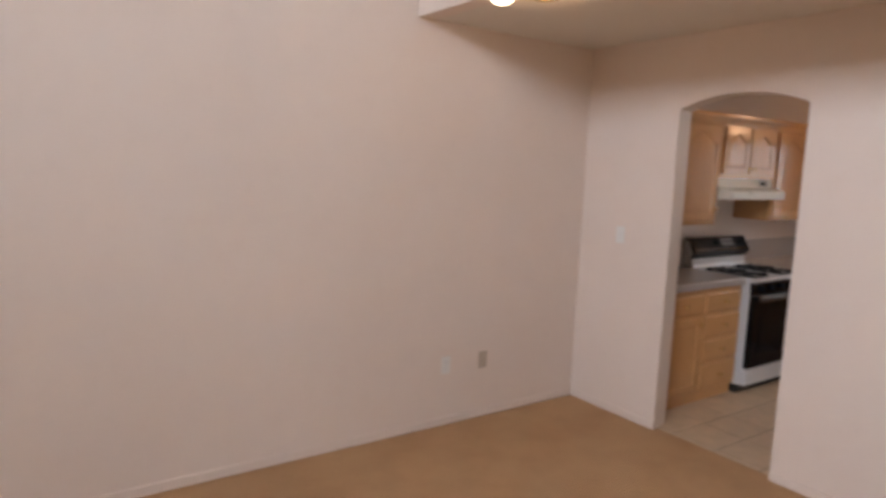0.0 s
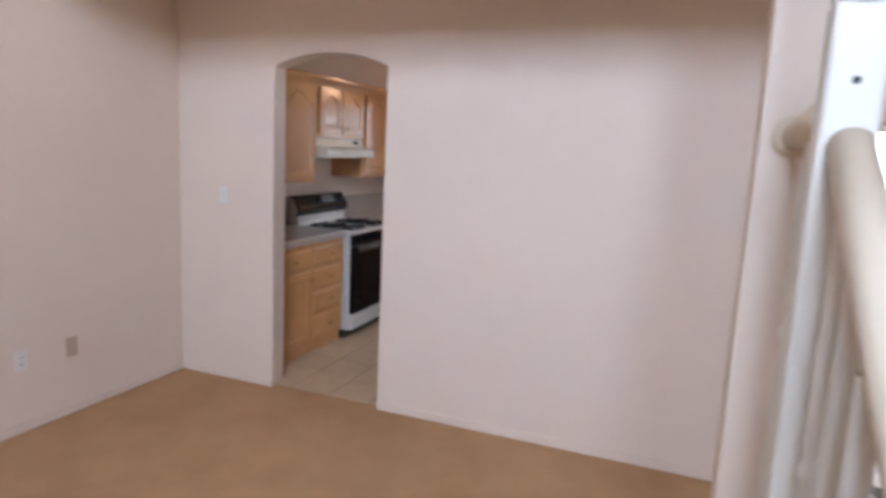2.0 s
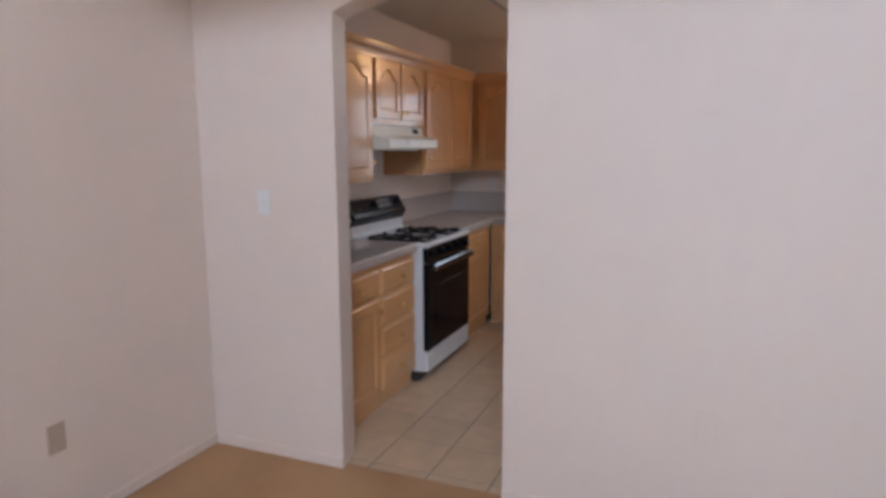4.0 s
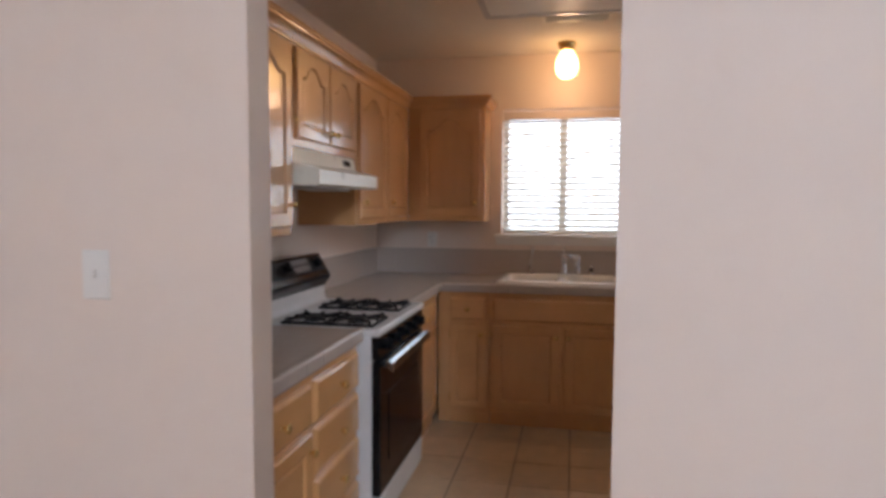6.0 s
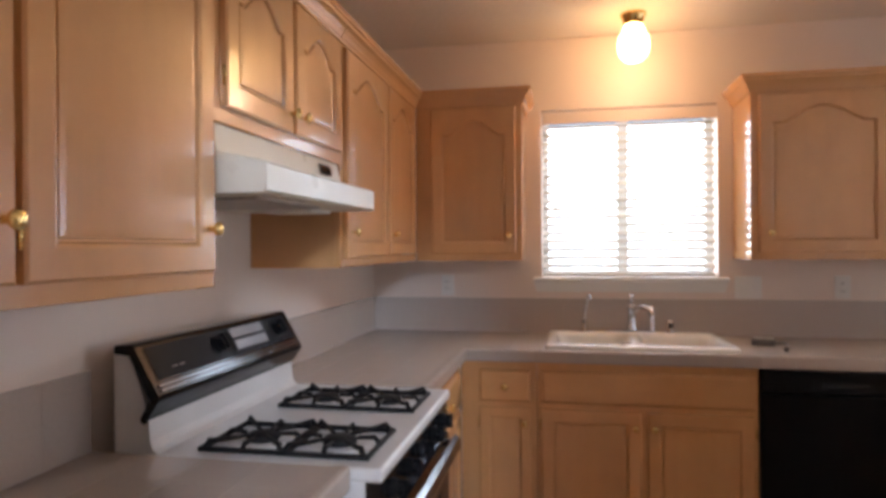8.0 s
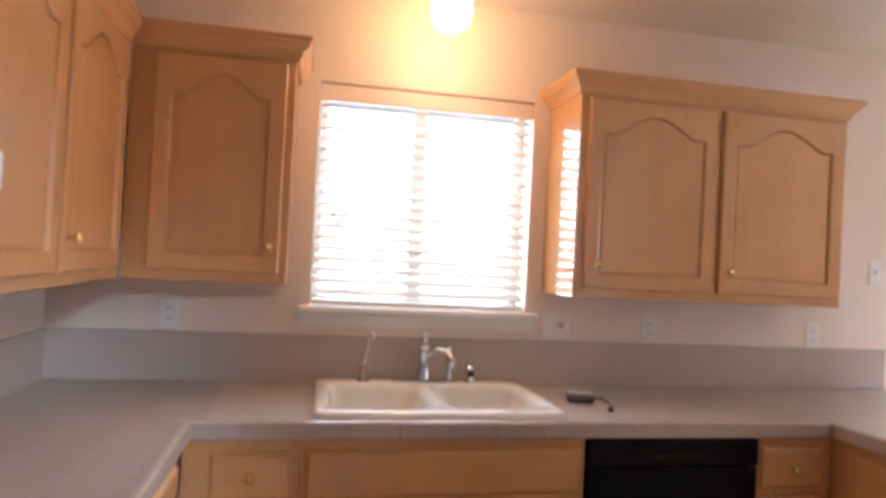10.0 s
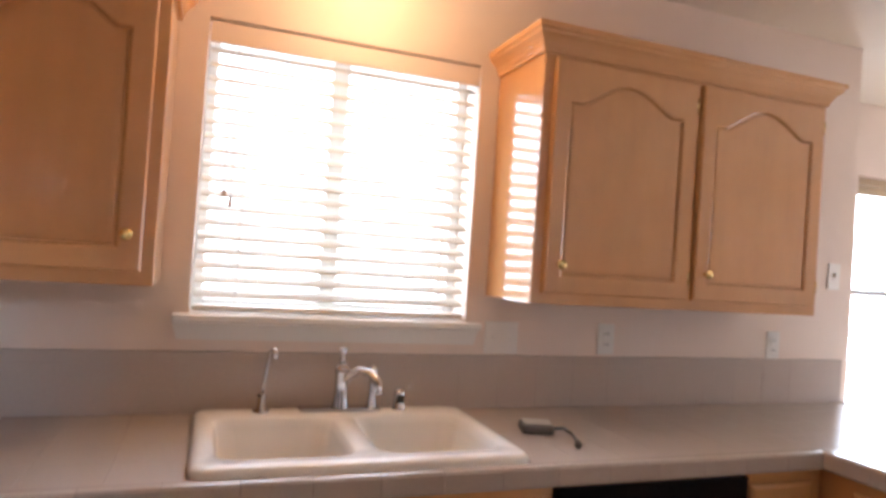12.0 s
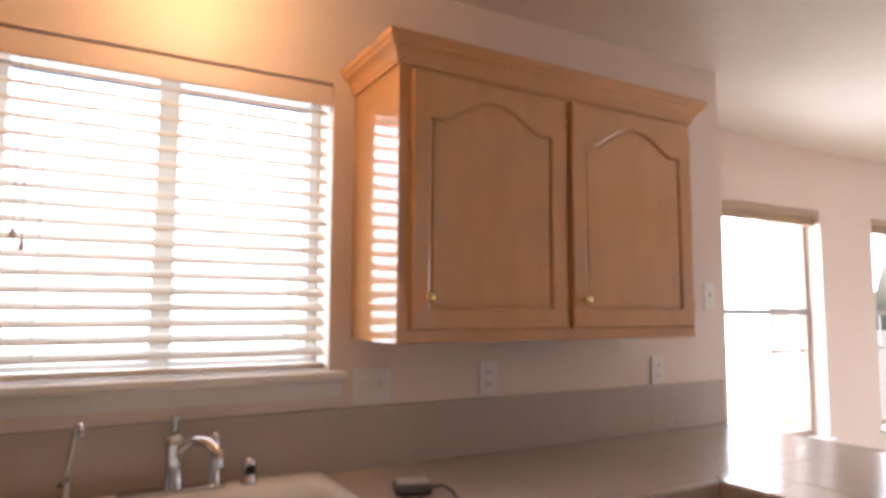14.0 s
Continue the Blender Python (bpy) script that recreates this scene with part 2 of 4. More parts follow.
def add_lathe(bm, profile, n=16, m=None, sweep=None):
    """A turned body: (radius, height) rows round the z axis."""
    rings = []
    m = m or Matrix.Identity(4)
    for r, z in profile:
        if r < 1e-6:
            rings.append([bm.verts.new(m @ Vector((0, 0, z)))])
        else:
            rings.append([bm.verts.new(m @ Vector((r * math.cos(2 * math.pi * k / n), r * math.sin(2 * math.pi * k / n), z))) for k in range(n)])
    for a, b in zip(rings, rings[1:]):
        for k in range(n):
            l = (k + 1) % n
            if len(a) == 1 and len(b) == 1:
                continue
            if len(a) == 1:
                bm.faces.new((a[0], b[k], b[l]))
            elif len(b) == 1:
                bm.faces.new((a[k], a[l], b[0]))
            else:
                bm.faces.new((a[k], a[l], b[l], b[k]))
    return bm


def lathe(profile, n=16, m=None):
    return add_lathe(bmesh.new(), profile, n, m)


def add_tube(bm, pts, r, n=10):
    """A round bar through points."""
    pts = [Vector(p) for p in pts]
    rings = []
    for i, p in enumerate(pts):
        d = (pts[min(i + 1, len(pts) - 1)] - pts[max(i - 1, 0)]).normalized()
        up = Vector((0, 0, 1)) if abs(d.z) < 0.9 else Vector((0, 1, 0))
        a = d.cross(up).normalized()
        b = d.cross(a)
        rr = r[i] if isinstance(r, (list, tuple)) else r
        rings.append([bm.verts.new(p + a * rr * math.cos(2 * math.pi * k / n) + b * rr * math.sin(2 * math.pi * k / n)) for k in range(n)])
    for u, v in zip(rings, rings[1:]):
        for k in range(n):
            bm.faces.new((u[k], u[(k + 1) % n], v[(k + 1) % n], v[k]))
    bm.faces.new(rings[0])
    bm.faces.new(list(reversed(rings[-1])))
    return bm


def tube(pts, r, n=10):
    return add_tube(bmesh.new(), pts, r, n)


def add_prism(bm, outline, a, b, axis="x"):
    """Extrudes an outline of 2D points along an axis from a to b."""
    def at(p, t):
        u, v = p
        return {"x": (t, u, v), "y": (u, t, v), "z": (u, v, t)}[axis]
    lo = [bm.verts.new(at(p, a)) for p in outline]
    hi = [bm.verts.new(at(p, b)) for p in outline]
    n = len(outline)
    for i in range(n):
        bm.faces.new((lo[i], lo[(i + 1) % n], hi[(i + 1) % n], hi[i]))
    bm.faces.new(lo)
    bm.faces.new(list(reversed(hi)))
    return bm


def prism(outline, a, b, axis="x"):
    return add_prism(bmesh.new(), outline, a, b, axis)


def turn_mesh(bm, m):
    bmesh.ops.transform(bm, matrix=m, verts=bm.verts)
    return bm


def structure(name, bm, mat, label, category):
    return tagged(part(name, bm, mat), label, category, kind="structure")


# ---- the shell ----
X_ARCH, X_ARCHK = -3.390, -3.215      # dining and kitchen faces of the arch wall
Y_LIV = -0.004                        # living room side wall
Z_DIN, Z_KIT, Z_LIV = 2.545, 2.505, 4.8
X_BACK, Y_SIDE, X_NOOK = -9.6, -7.7, 0.60
ARCH_L, ARCH_R, SPRING, CROWN = -0.766, -1.554, 2.095, 2.174
ARCH_LB, ARCH_RB = -0.728, -1.576      # the jambs splay a little towards the kitchen


def wall_with_holes(name, axis, a, b, u0, u1, z0, z1, holes, mat, label):
    """A wall of thickness a to b across `axis`, from u0 to u1, with right-angled holes (u0, u1, z0, z1)."""
    bm = bmesh.new()
    us = sorted({u0, u1, *[h[0] for h in holes], *[h[1] for h in holes]})
    for p, q in zip(us, us[1:]):
        mid = (p + q) / 2
        cuts = sorted((h[2], h[3]) for h in holes if h[0] < mid < h[1])
        z = z0
        for c, d in cuts + [(z1, z1)]:
            if c > z + 1e-4:
                if axis == "x":
                    add_box(bm, a, b, p, q, z, c)
                else:
                    add_box(bm, p, q, a, b, z, c)
            z = d
    bmesh.ops.remove_doubles(bm, verts=bm.verts, dist=1e-5)
    seen = {}
    for f in bm.faces:
        key = tuple(round(v, 4) for v in f.calc_center_median())
        seen.setdefault(key, []).append(f)
    bmesh.ops.delete(bm, geom=[f for fs in seen.values() if len(fs) > 1 for f in fs], context="FACES_ONLY")
    return structure(name, bm, mat, label, "wall")


def arch_wall():
    """The wall between dining and kitchen, with a low segmental arch."""
    n = 24
    rise = CROWN - SPRING

    def arc(left, right):
        half, mid = (left - right) / 2, (left + right) / 2
        rad = (half * half + rise * rise) / (2 * rise)
        ys = [mid + half * math.cos(math.pi * k / n) for k in range(n + 1)]
        return [(y, CROWN - rad + math.sqrt(max(0.0, rad * rad - (y - mid) ** 2))) for y in ys]

    bm = bmesh.new()
    add_prism(bm, [(X_ARCH, 0.02), (X_ARCH, ARCH_L), (X_ARCHK, ARCH_LB), (X_ARCHK, 0.02)], -0.02, 2.6, "z")
    add_prism(bm, [(X_ARCH, ARCH_R), (X_ARCH, -3.66), (X_ARCHK, -3.66), (X_ARCHK, ARCH_RB)], -0.02, 2.6, "z")
    front, back = arc(ARCH_L, ARCH_R), arc(ARCH_LB, ARCH_RB)
    for k in range(n):
        vs = [bm.verts.new(p) for x, a in ((X_ARCH, front), (X_ARCHK, back))
              for p in ((x, *a[k]), (x, *a[k + 1]), (x, a[k + 1][0], 2.6), (x, a[k][0], 2.6))]
        for q in ((0, 1, 2, 3), (4, 7, 6, 5), (0, 4, 5, 1), (3, 2, 6, 7)):
            bm.faces.new([vs[i] for i in q])
    bmesh.ops.remove_doubles(bm, verts=bm.verts, dist=1e-5)
    return structure("wall_arch", bm, M_WALL, "cream painted drywall with a low arched opening to the kitchen", "wall")


arch_wall()
wall_with_holes("wall_living", "y", Y_LIV, 0.12, X_BACK - 0.2, X_ARCH, -0.02, 4.8, [], M_WALL, "long cream painted living room wall")
wall_with_holes("wall_kitchen_range", "y", 0.0, 0.12, X_ARCHK, 0.25, -0.02, 2.6, [], M_WALL, "cream painted kitchen wall behind the range")
WIN = (-1.848, -0.951, 1.222, 2.122)
wall_with_holes("wall_kitchen_window", "x", 0.0, 0.25, 0.0, -3.69, -0.02, 2.6, [WIN], M_WALL, "cream painted kitchen wall with a window over the sink")
wall_with_holes("wall_nook_return", "y", -3.69, -3.57, 0.25, 0.85, -0.02, 2.6, [], M_WALL, "short cream return wall of the breakfast nook")
NWIN = [(-5.50, -4.50, 0.585, 2.085), (-7.12, -6.14, 0.585, 2.085)]
wall_with_holes("wall_nook", "x", X_NOOK, 0.85, -3.69, Y_SIDE, -0.02, 2.6, NWIN, M_WALL, "cream nook wall with two tall windows")
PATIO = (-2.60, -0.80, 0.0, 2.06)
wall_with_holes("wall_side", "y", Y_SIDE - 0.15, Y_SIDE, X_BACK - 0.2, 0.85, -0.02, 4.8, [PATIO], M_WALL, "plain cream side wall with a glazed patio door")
BWIN = (-4.45, -2.85, 3.3, 4.45)
wall_with_holes("wall_back", "x", X_BACK - 0.2, X_BACK, Y_LIV, Y_SIDE, -0.02, 4.8, [BWIN], M_WALL, "cream living room wall with a wide window")
structure("wall_stair_end", box(-5.265, -5.14, -3.398, -3.525, 0, Z_LIV - 0.001, 0.004), M_WALL, "narrow cream wall end beside the stair rail", "wall")
structure("wall_dining_header", box(-4.86, -4.74, Y_LIV, Y_SIDE, Z_DIN - 0.001, 4.8), M_WALL, "cream header where the dining ceiling drops", "wall")
structure("ceiling_dining", box(-4.74, X_ARCH, Y_LIV, Y_SIDE, Z_DIN, Z_DIN + 0.1), M_CEIL, "low cream textured dining ceiling", "ceiling")
structure("ceiling_kitchen", box(X_ARCHK, 0.25, 0.0, Y_SIDE, Z_KIT, Z_KIT + 0.1), M_CEIL, "cream textured kitchen ceiling", "ceiling")
structure("ceiling_nook", box(0.25, 0.85, -3.57, Y_SIDE, Z_KIT, Z_KIT + 0.1), M_CEIL, "cream textured nook ceiling", "ceiling")
structure("ceiling_opening", box(X_ARCH, X_ARCHK, -3.66, Y_SIDE, Z_DIN, 2.65), M_WALL, "cream header over the nook opening", "ceiling")
structure("ceiling_living", box(X_BACK - 0.2, -4.86, 0.12, Y_SIDE - 0.15, Z_LIV, Z_LIV + 0.1), M_CEIL, "high cream living room ceiling", "ceiling")
structure("floor_carpet", box(X_BACK - 0.2, X_ARCH + 0.045, 0.0, Y_SIDE, -0.1, 0.0), carpet(), "worn tan cut-pile carpet", "floor")
structure("ground", box(-60, 60, -60, 60, -0.35, -0.2), M_GROUND, "pale sunlit concrete yard", "ground")
M_CARPET = bpy.data.materials["tan_carpet"]


def baseboards():
    structure("baseboard", box(X_BACK, X_ARCH, Y_LIV, Y_LIV - 0.010, 0.0, 0.055, 0.003), M_WALL, "low baseboard painted like the wall", "baseboard")
    structure("baseboard", box(X_ARCH - 0.010, X_ARCH, Y_LIV - 0.012, ARCH_L, 0.0, 0.055, 0.003), M_WALL, "low baseboard painted like the wall", "baseboard")
    structure("baseboard", box(X_ARCH - 0.010, X_ARCH, ARCH_R, -3.66, 0.0, 0.055, 0.003), M_WALL, "low baseboard painted like the wall", "baseboard")


baseboards()


# ---- windows ----
def kitchen_window():
    y0, y1, z0, z1 = WIN
    w = empty("window_1", "white sliding kitchen window with a cream stool and apron", "window")
    w["kind"] = "structure"
    fr = bmesh.new()
    for a, b in ((y0 + 0.001, y0 + 0.035), (y1 - 0.035, y1 - 0.001)):
        add_box(fr, 0.13, 0.20, a, b, z0 + 0.002, z1 - 0.002, 0.003)
    for a, b in ((z0 + 0.002, z0 + 0.037), (z1 - 0.037, z1 - 0.002)):
        add_box(fr, 0.132, 0.198, y0 + 0.035, y1 - 0.035, a, b, 0.003)
    part("window_frame", fr, M_ALU, w)
    mid = -1.385
    part("mullion", box(0.135, 0.195, mid - 0.028, mid + 0.028, z0 + 0.037, z1 - 0.037, 0.003), M_ALU, w)
    for a, b in ((y0 + 0.035, mid - 0.028), (mid + 0.028, y1 - 0.035)):
        p = part("pane", box(0.164, 0.168, a, b, z0 + 0.037, z1 - 0.037), M_GLASS, w)
        p.visible_shadow = False
    part("window_sill", box(-0.05, 0.13, y0 - 0.045, y1 + 0.045, z0 - 0.022, z0 + 0.003, 0.006, 2), M_TRIM, w)
    ap = prism([(y0 - 0.045, z0 - 0.022), (y0 - 0.030, z0 - 0.075), (y1 + 0.030, z0 - 0.075), (y1 + 0.045, z0 - 0.022)], -0.018, 0.0, "x")
    part("apron", ap, M_TRIM, w)


def nook_window(i, y0, y1, z0, z1):
    w = empty("window_%d" % i, "tall tan-framed single-hung nook window", "window")
    w["kind"] = "structure"
    xa, xb = 0.70, 0.76
    fr = bmesh.new()
    for a, b in ((y0 + 0.001, y0 + 0.03), (y1 - 0.03, y1 - 0.001)):
        add_box(fr, xa, xb, a, b, z0 + 0.002, z1 - 0.002, 0.003)
    for a, b in ((z0 + 0.002, z0 + 0.04), (z1 - 0.04, z1 - 0.002)):
        add_box(fr, xa + 0.002, xb - 0.002, y0 + 0.03, y1 - 0.03, a, b, 0.003)
    part("window_frame", fr, M_TANFRAME, w)
    part("meeting_rail", box(xa - 0.012, xb, y0 + 0.03, y1 - 0.03, 1.385, 1.425, 0.003), M_SASH, w)
    for a, b in ((z0 + 0.04, 1.385), (1.425, z1 - 0.04)):
        p = part("pane", box(0.728, 0.732, y0 + 0.03, y1 - 0.03, a, b), M_GLASS, w)
        p.visible_shadow = False
    part("bar", box(0.742, 0.752, y0 + 0.03, y1 - 0.03, 1.135, 1.150), M_SASH, w)
    part("window_sill", box(0.568, 0.70, y0 - 0.03, y1 + 0.03, z0 - 0.02, z0 + 0.003, 0.005), M_TRIM, w)
    for k in (1, 2):
        y = y0 + 0.03 + (y1 - y0 - 0.06) * k / 3
        part("muntin", box(0.742, 0.750, y - 0.006, y + 0.006, 1.151, 1.384), M_SASH, w)


def raised_blind(y0, y1, z1):
    """A slatted blind drawn up to the window head, its cords hanging."""
    b = empty("window_blind", "tan wooden slatted blind drawn up to the window head", "window blind", "nook blinds")
    part("headrail", box(0.625, 0.690, y0 + 0.004, y1 - 0.004, z1 - 0.045, z1 - 0.003, 0.003), M_WOODSLAT, b)
    for k in range(7):
        z = z1 - 0.050 - 0.0052 * k
        part("slat", box(0.632, 0.684, y0 + 0.008, y1 - 0.008, z - 0.0042, z, 0.001), M_WOODSLAT, b)
    part("bottom_rail", box(0.634, 0.682, y0 + 0.008, y1 - 0.008, z1 - 0.102, z1 - 0.087, 0.004), M_WOODSLAT, b)
    for dy, drop in ((0.20, 0.30), (0.30, 0.33)):
        y, z = y0 + dy, z1 - drop
        c = tube([(0.629, y, z1 - 0.046), (0.629, y, z)], 0.0015, 6)
        add_lathe(c, [(0.0, z + 0.014), (0.006, z + 0.006), (0.012, z - 0.022), (0.0, z - 0.024)], 8, Matrix.Translation((0.629, y, 0)))
        part("pull_cord", c, M_ALMOND, b)


kitchen_window()
for n_win, (a, b, c, d) in enumerate(NWIN):
    nook_window(n_win + 2, a, b, c, d)
    raised_blind(a, b, d)


def living_window():
    y0, y1, z0, z1 = BWIN
    w = empty("window_4", "wide white living room window", "window")
    w["kind"] = "structure"
    fr = bmesh.new()
    for a, b in ((y0 + 0.001, y0 + 0.04), (y1 - 0.04, y1 - 0.001), (-3.67, -3.63)):
        add_box(fr, X_BACK - 0.14, X_BACK - 0.08, a, b, z0 + 0.042, z1 - 0.042, 0.003)
    for a, b in ((z0 + 0.002, z0 + 0.04), (z1 - 0.04, z1 - 0.002)):
        add_box(fr, X_BACK - 0.14, X_BACK - 0.08, y0 + 0.001, y1 - 0.001, a, b, 0.003)
    part("window_frame", fr, M_ALU, w)
    p = part("pane", box(X_BACK - 0.112, X_BACK - 0.108, y0 + 0.04, y1 - 0.04, z0 + 0.042, z1 - 0.042), M_GLASS, w)
    p.visible_shadow = False


living_window()


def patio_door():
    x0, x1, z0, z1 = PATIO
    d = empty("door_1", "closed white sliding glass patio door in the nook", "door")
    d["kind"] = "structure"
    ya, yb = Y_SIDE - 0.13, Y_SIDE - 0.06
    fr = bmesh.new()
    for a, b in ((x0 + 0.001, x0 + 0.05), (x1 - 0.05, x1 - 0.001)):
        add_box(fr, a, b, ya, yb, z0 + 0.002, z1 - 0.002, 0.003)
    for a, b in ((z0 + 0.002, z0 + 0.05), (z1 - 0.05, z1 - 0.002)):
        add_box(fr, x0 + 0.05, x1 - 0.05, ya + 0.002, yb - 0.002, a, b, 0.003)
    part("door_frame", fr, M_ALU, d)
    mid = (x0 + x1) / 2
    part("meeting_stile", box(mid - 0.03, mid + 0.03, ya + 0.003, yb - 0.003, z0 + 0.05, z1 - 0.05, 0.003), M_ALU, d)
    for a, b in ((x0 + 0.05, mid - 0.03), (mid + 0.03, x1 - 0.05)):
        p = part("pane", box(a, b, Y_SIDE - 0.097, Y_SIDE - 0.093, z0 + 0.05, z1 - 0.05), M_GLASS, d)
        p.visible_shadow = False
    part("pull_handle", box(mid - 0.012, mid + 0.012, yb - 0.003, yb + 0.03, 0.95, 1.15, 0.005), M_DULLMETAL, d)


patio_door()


def blind():
    y0, y1, z0, z1 = WIN
    b = empty("window_blind", "cream two-inch slatted blind, slats nearly open, hung in the window", "window blind")
    part("headrail", box(0.012, 0.07, y0 + 0.006, y1 - 0.006, z1 - 0.055, z1 - 0.012, 0.003), M_SLAT, b)
    part("valance", box(0.0, 0.010, y0 + 0.004, y1 - 0.004, z1 - 0.075, z1 - 0.010, 0.003), M_WALL, b)
    part("bottom_rail", box(0.016, 0.066, y0 + 0.008, y1 - 0.008, z0 + 0.008, z0 + 0.026, 0.004), M_SLAT, b)
    n = 18
    lo, hi = z0 + 0.062, z1 - 0.088
    slat = bmesh.new()
    half = 0.025
    prof = [(-half, -0.001), (-0.012, 0.0012), (0.0, 0.002), (0.012, 0.0012), (half, -0.001), (half, 0.0018), (0.012, 0.004), (0.0, 0.0048), (-0.012, 0.004), (-half, 0.0018)]
    tilt = radians(30)
    prof = [(u * math.cos(tilt) - v * math.sin(tilt), u * math.sin(tilt) + v * math.cos(tilt)) for u, v in prof]
    add_prism(slat, prof, y0 + 0.008, y1 - 0.008, "y")
    me = mesh_of("slat", slat, M_SLAT)
    for k in range(n):
        s = new("slat", me)
        s.parent = b
        s.location = (0.041, 0, lo + (hi - lo) * k / (n - 1))
    for y in (y0 + 0.13, (y0 + y1) / 2, y1 - 0.13):
        c = bmesh.new()
        for x in (0.0135, 0.0685):
            add_tube(c, [(x, y, z0 + 0.02), (x, y, z1 - 0.03)], 0.0012, 6)
        part("ladder_cord", c, M_SLAT, b)
    cord = bmesh.new()
    for dy, zz in ((0.0, 1.60), (0.02, 1.57)):
        add_tube(cord, [(0.008, y1 - 0.07 - dy, z1 - 0.07), (0.008, y1 - 0.075 - dy, zz)], 0.0015, 6)
        add_lathe(cord, [(0.0, zz + 0.012), (0.006, zz + 0.006), (0.009, zz - 0.015), (0.0, zz - 0.018)], 8, Matrix.Translation((0.008, y1 - 0.075 - dy, 0)))
    part("pull_cord", cord, M_ALMOND, b)


blind()


# ---- kitchen cabinets ----
CT = 0.925            # counter top
UP1 = 2.105
FACE = 0.330          # depth of the wall cabinets
BASE = 0.605          # depth of the base cabinets


def on(side, plane):
    """Maps (along, height, outward) to the world for a cabinet front."""
    if side == "range":
        return lambda u, z, d: (u, plane - d, z)
    if side == "window":
        return lambda u, z, d: (plane - d, u, z)
    return lambda u, z, d: (u, plane + d, z)


def ring_mesh(outer, inner, layers, at):
    """Bridges loops of 2D points: (which, inset, depth) rows from back to front and inward."""
    bm = bmesh.new()
    loops = []
    for pts, depth in layers:
        loops.append([bm.verts.new(at(u, z, depth)) for u, z in pts])
    n = len(outer)
    for a, b in zip(loops, loops[1:]):
        for k in range(n):
            l = (k + 1) % n
            bm.faces.new((a[k], a[l], b[l], b[k]))
    return bm, loops


def grow(pts, by):
    """Moves a closed outline towards its middle by about `by`."""
    cu = (min(p[0] for p in pts) + max(p[0] for p in pts)) / 2
    cz = (min(p[1] for p in pts) + max(p[1] for p in pts)) / 2
    hu = max(p[0] for p in pts) - cu
    hz = max(p[1] for p in pts) - cz
    return [(cu + (u - cu) * (1 - by / hu), cz + (z - cz) * (1 - by / hz)) for u, z in pts]


def panel_outline(u0, u1, z0, z1, stile, arch):
    """Inner and matching outer outline of a framed door; arch: a cathedral head of that rise."""
    a, b, lo = u0 + stile, u1 - stile, z0 + stile
    hi = z1 - stile
    inner, outer = [(a, lo), (b, lo)], [(u0, z0), (u1, z0)]
    if arch <= 0:
        inner += [(b, hi), (a, hi)]
        outer += [(u1, z1), (u0, z1)]
        return inner, outer
    sh = hi - arch
    n = 14
    flat = 0.10 * (b - a)
    inner.append((b, sh))
    outer.append((u1, z1))
    for k in range(n + 1):
        u = b - flat - (b - a - 2 * flat) * k / n
        s = k / n
        inner.append((u, sh + arch * (0.5 - 0.5 * math.cos(2 * math.pi * s)) ** 0.62))
        outer.append((u, z1))
    inner.append((a, sh))
    outer.append((u0, z1))
    return inner, outer


KNOB = [(0.0065, 0.0), (0.006, 0.004), (0.0045, 0.009), (0.006, 0.013), (0.0125, 0.017), (0.0155, 0.022), (0.0145, 0.027), (0.009, 0.030), (0.0, 0.031)]


def knob(parent, at, u, z, d):
    p, q = Vector(at(u, z, d)), Vector(at(u, z, d + 1))
    m = Matrix.Translation(p) @ (q - p).to_track_quat("Z", "Y").to_matrix().to_4x4()
    return part("knob", lathe(KNOB, 14, m), M_BRASS, parent, "small polished brass knob", True)


def hinge(parent, at, u, z, d):
    bm = bmesh.new()
    add_tube(bm, [at(u, z - 0.022, d + 0.004), at(u, z + 0.022, d + 0.004)], 0.0045, 8)
    part("hinge", bm, M_BRASS, parent, "small brass hinge", True)


def door(parent, at, u0, u1, z0, z1, arch=0.0, knob_at=None, hinges=None, d0=0.001, name="door", mat=None):
    """A framed door with a recessed panel, 19 mm thick."""
    t = 0.019
    stile = min(0.058, (u1 - u0) * 0.2)
    inner, outer = panel_outline(u0, u1, z0, z1, stile, arch)
    layers = [(outer, d0), (outer, d0 + t - 0.005), (grow(outer, 0.005), d0 + t), (grow(inner, -0.006), d0 + t), (inner, d0 + t - 0.003),
              (grow(inner, 0.003), d0 + t - 0.011), (grow(inner, 0.009), d0 + t - 0.0115)]
    bm, loops = ring_mesh(outer, inner, layers, at)
    bm.faces.new(loops[0])
    ob = part(name, bm, mat or M_WOOD, parent)
    pm = bmesh.new()
    rows = [(grow(inner, 0.008), d0 + t - 0.0112), (grow(inner, 0.0095), d0 + t - 0.0065), (grow(inner, 0.022), d0 + t - 0.0055)]
    lps = [[pm.verts.new(at(u, z, d)) for u, z in pts] for pts, d in rows]
    n = len(inner)
    for p, q in zip(lps, lps[1:]):
        for k in range(n):
            pm.faces.new((p[k], p[(k + 1) % n], q[(k + 1) % n], q[k]))
    pm.faces.new(lps[-1])
    part("panel", pm, mat or M_WOOD, ob)
    if knob_at:
        knob(ob, at, knob_at[0], knob_at[1], d0 + t)
    if hinges is not None:
        for z in (z0 + 0.07, z1 - 0.07):
            hinge(ob, at, hinges, z, d0 + t * 0.4)
    return ob


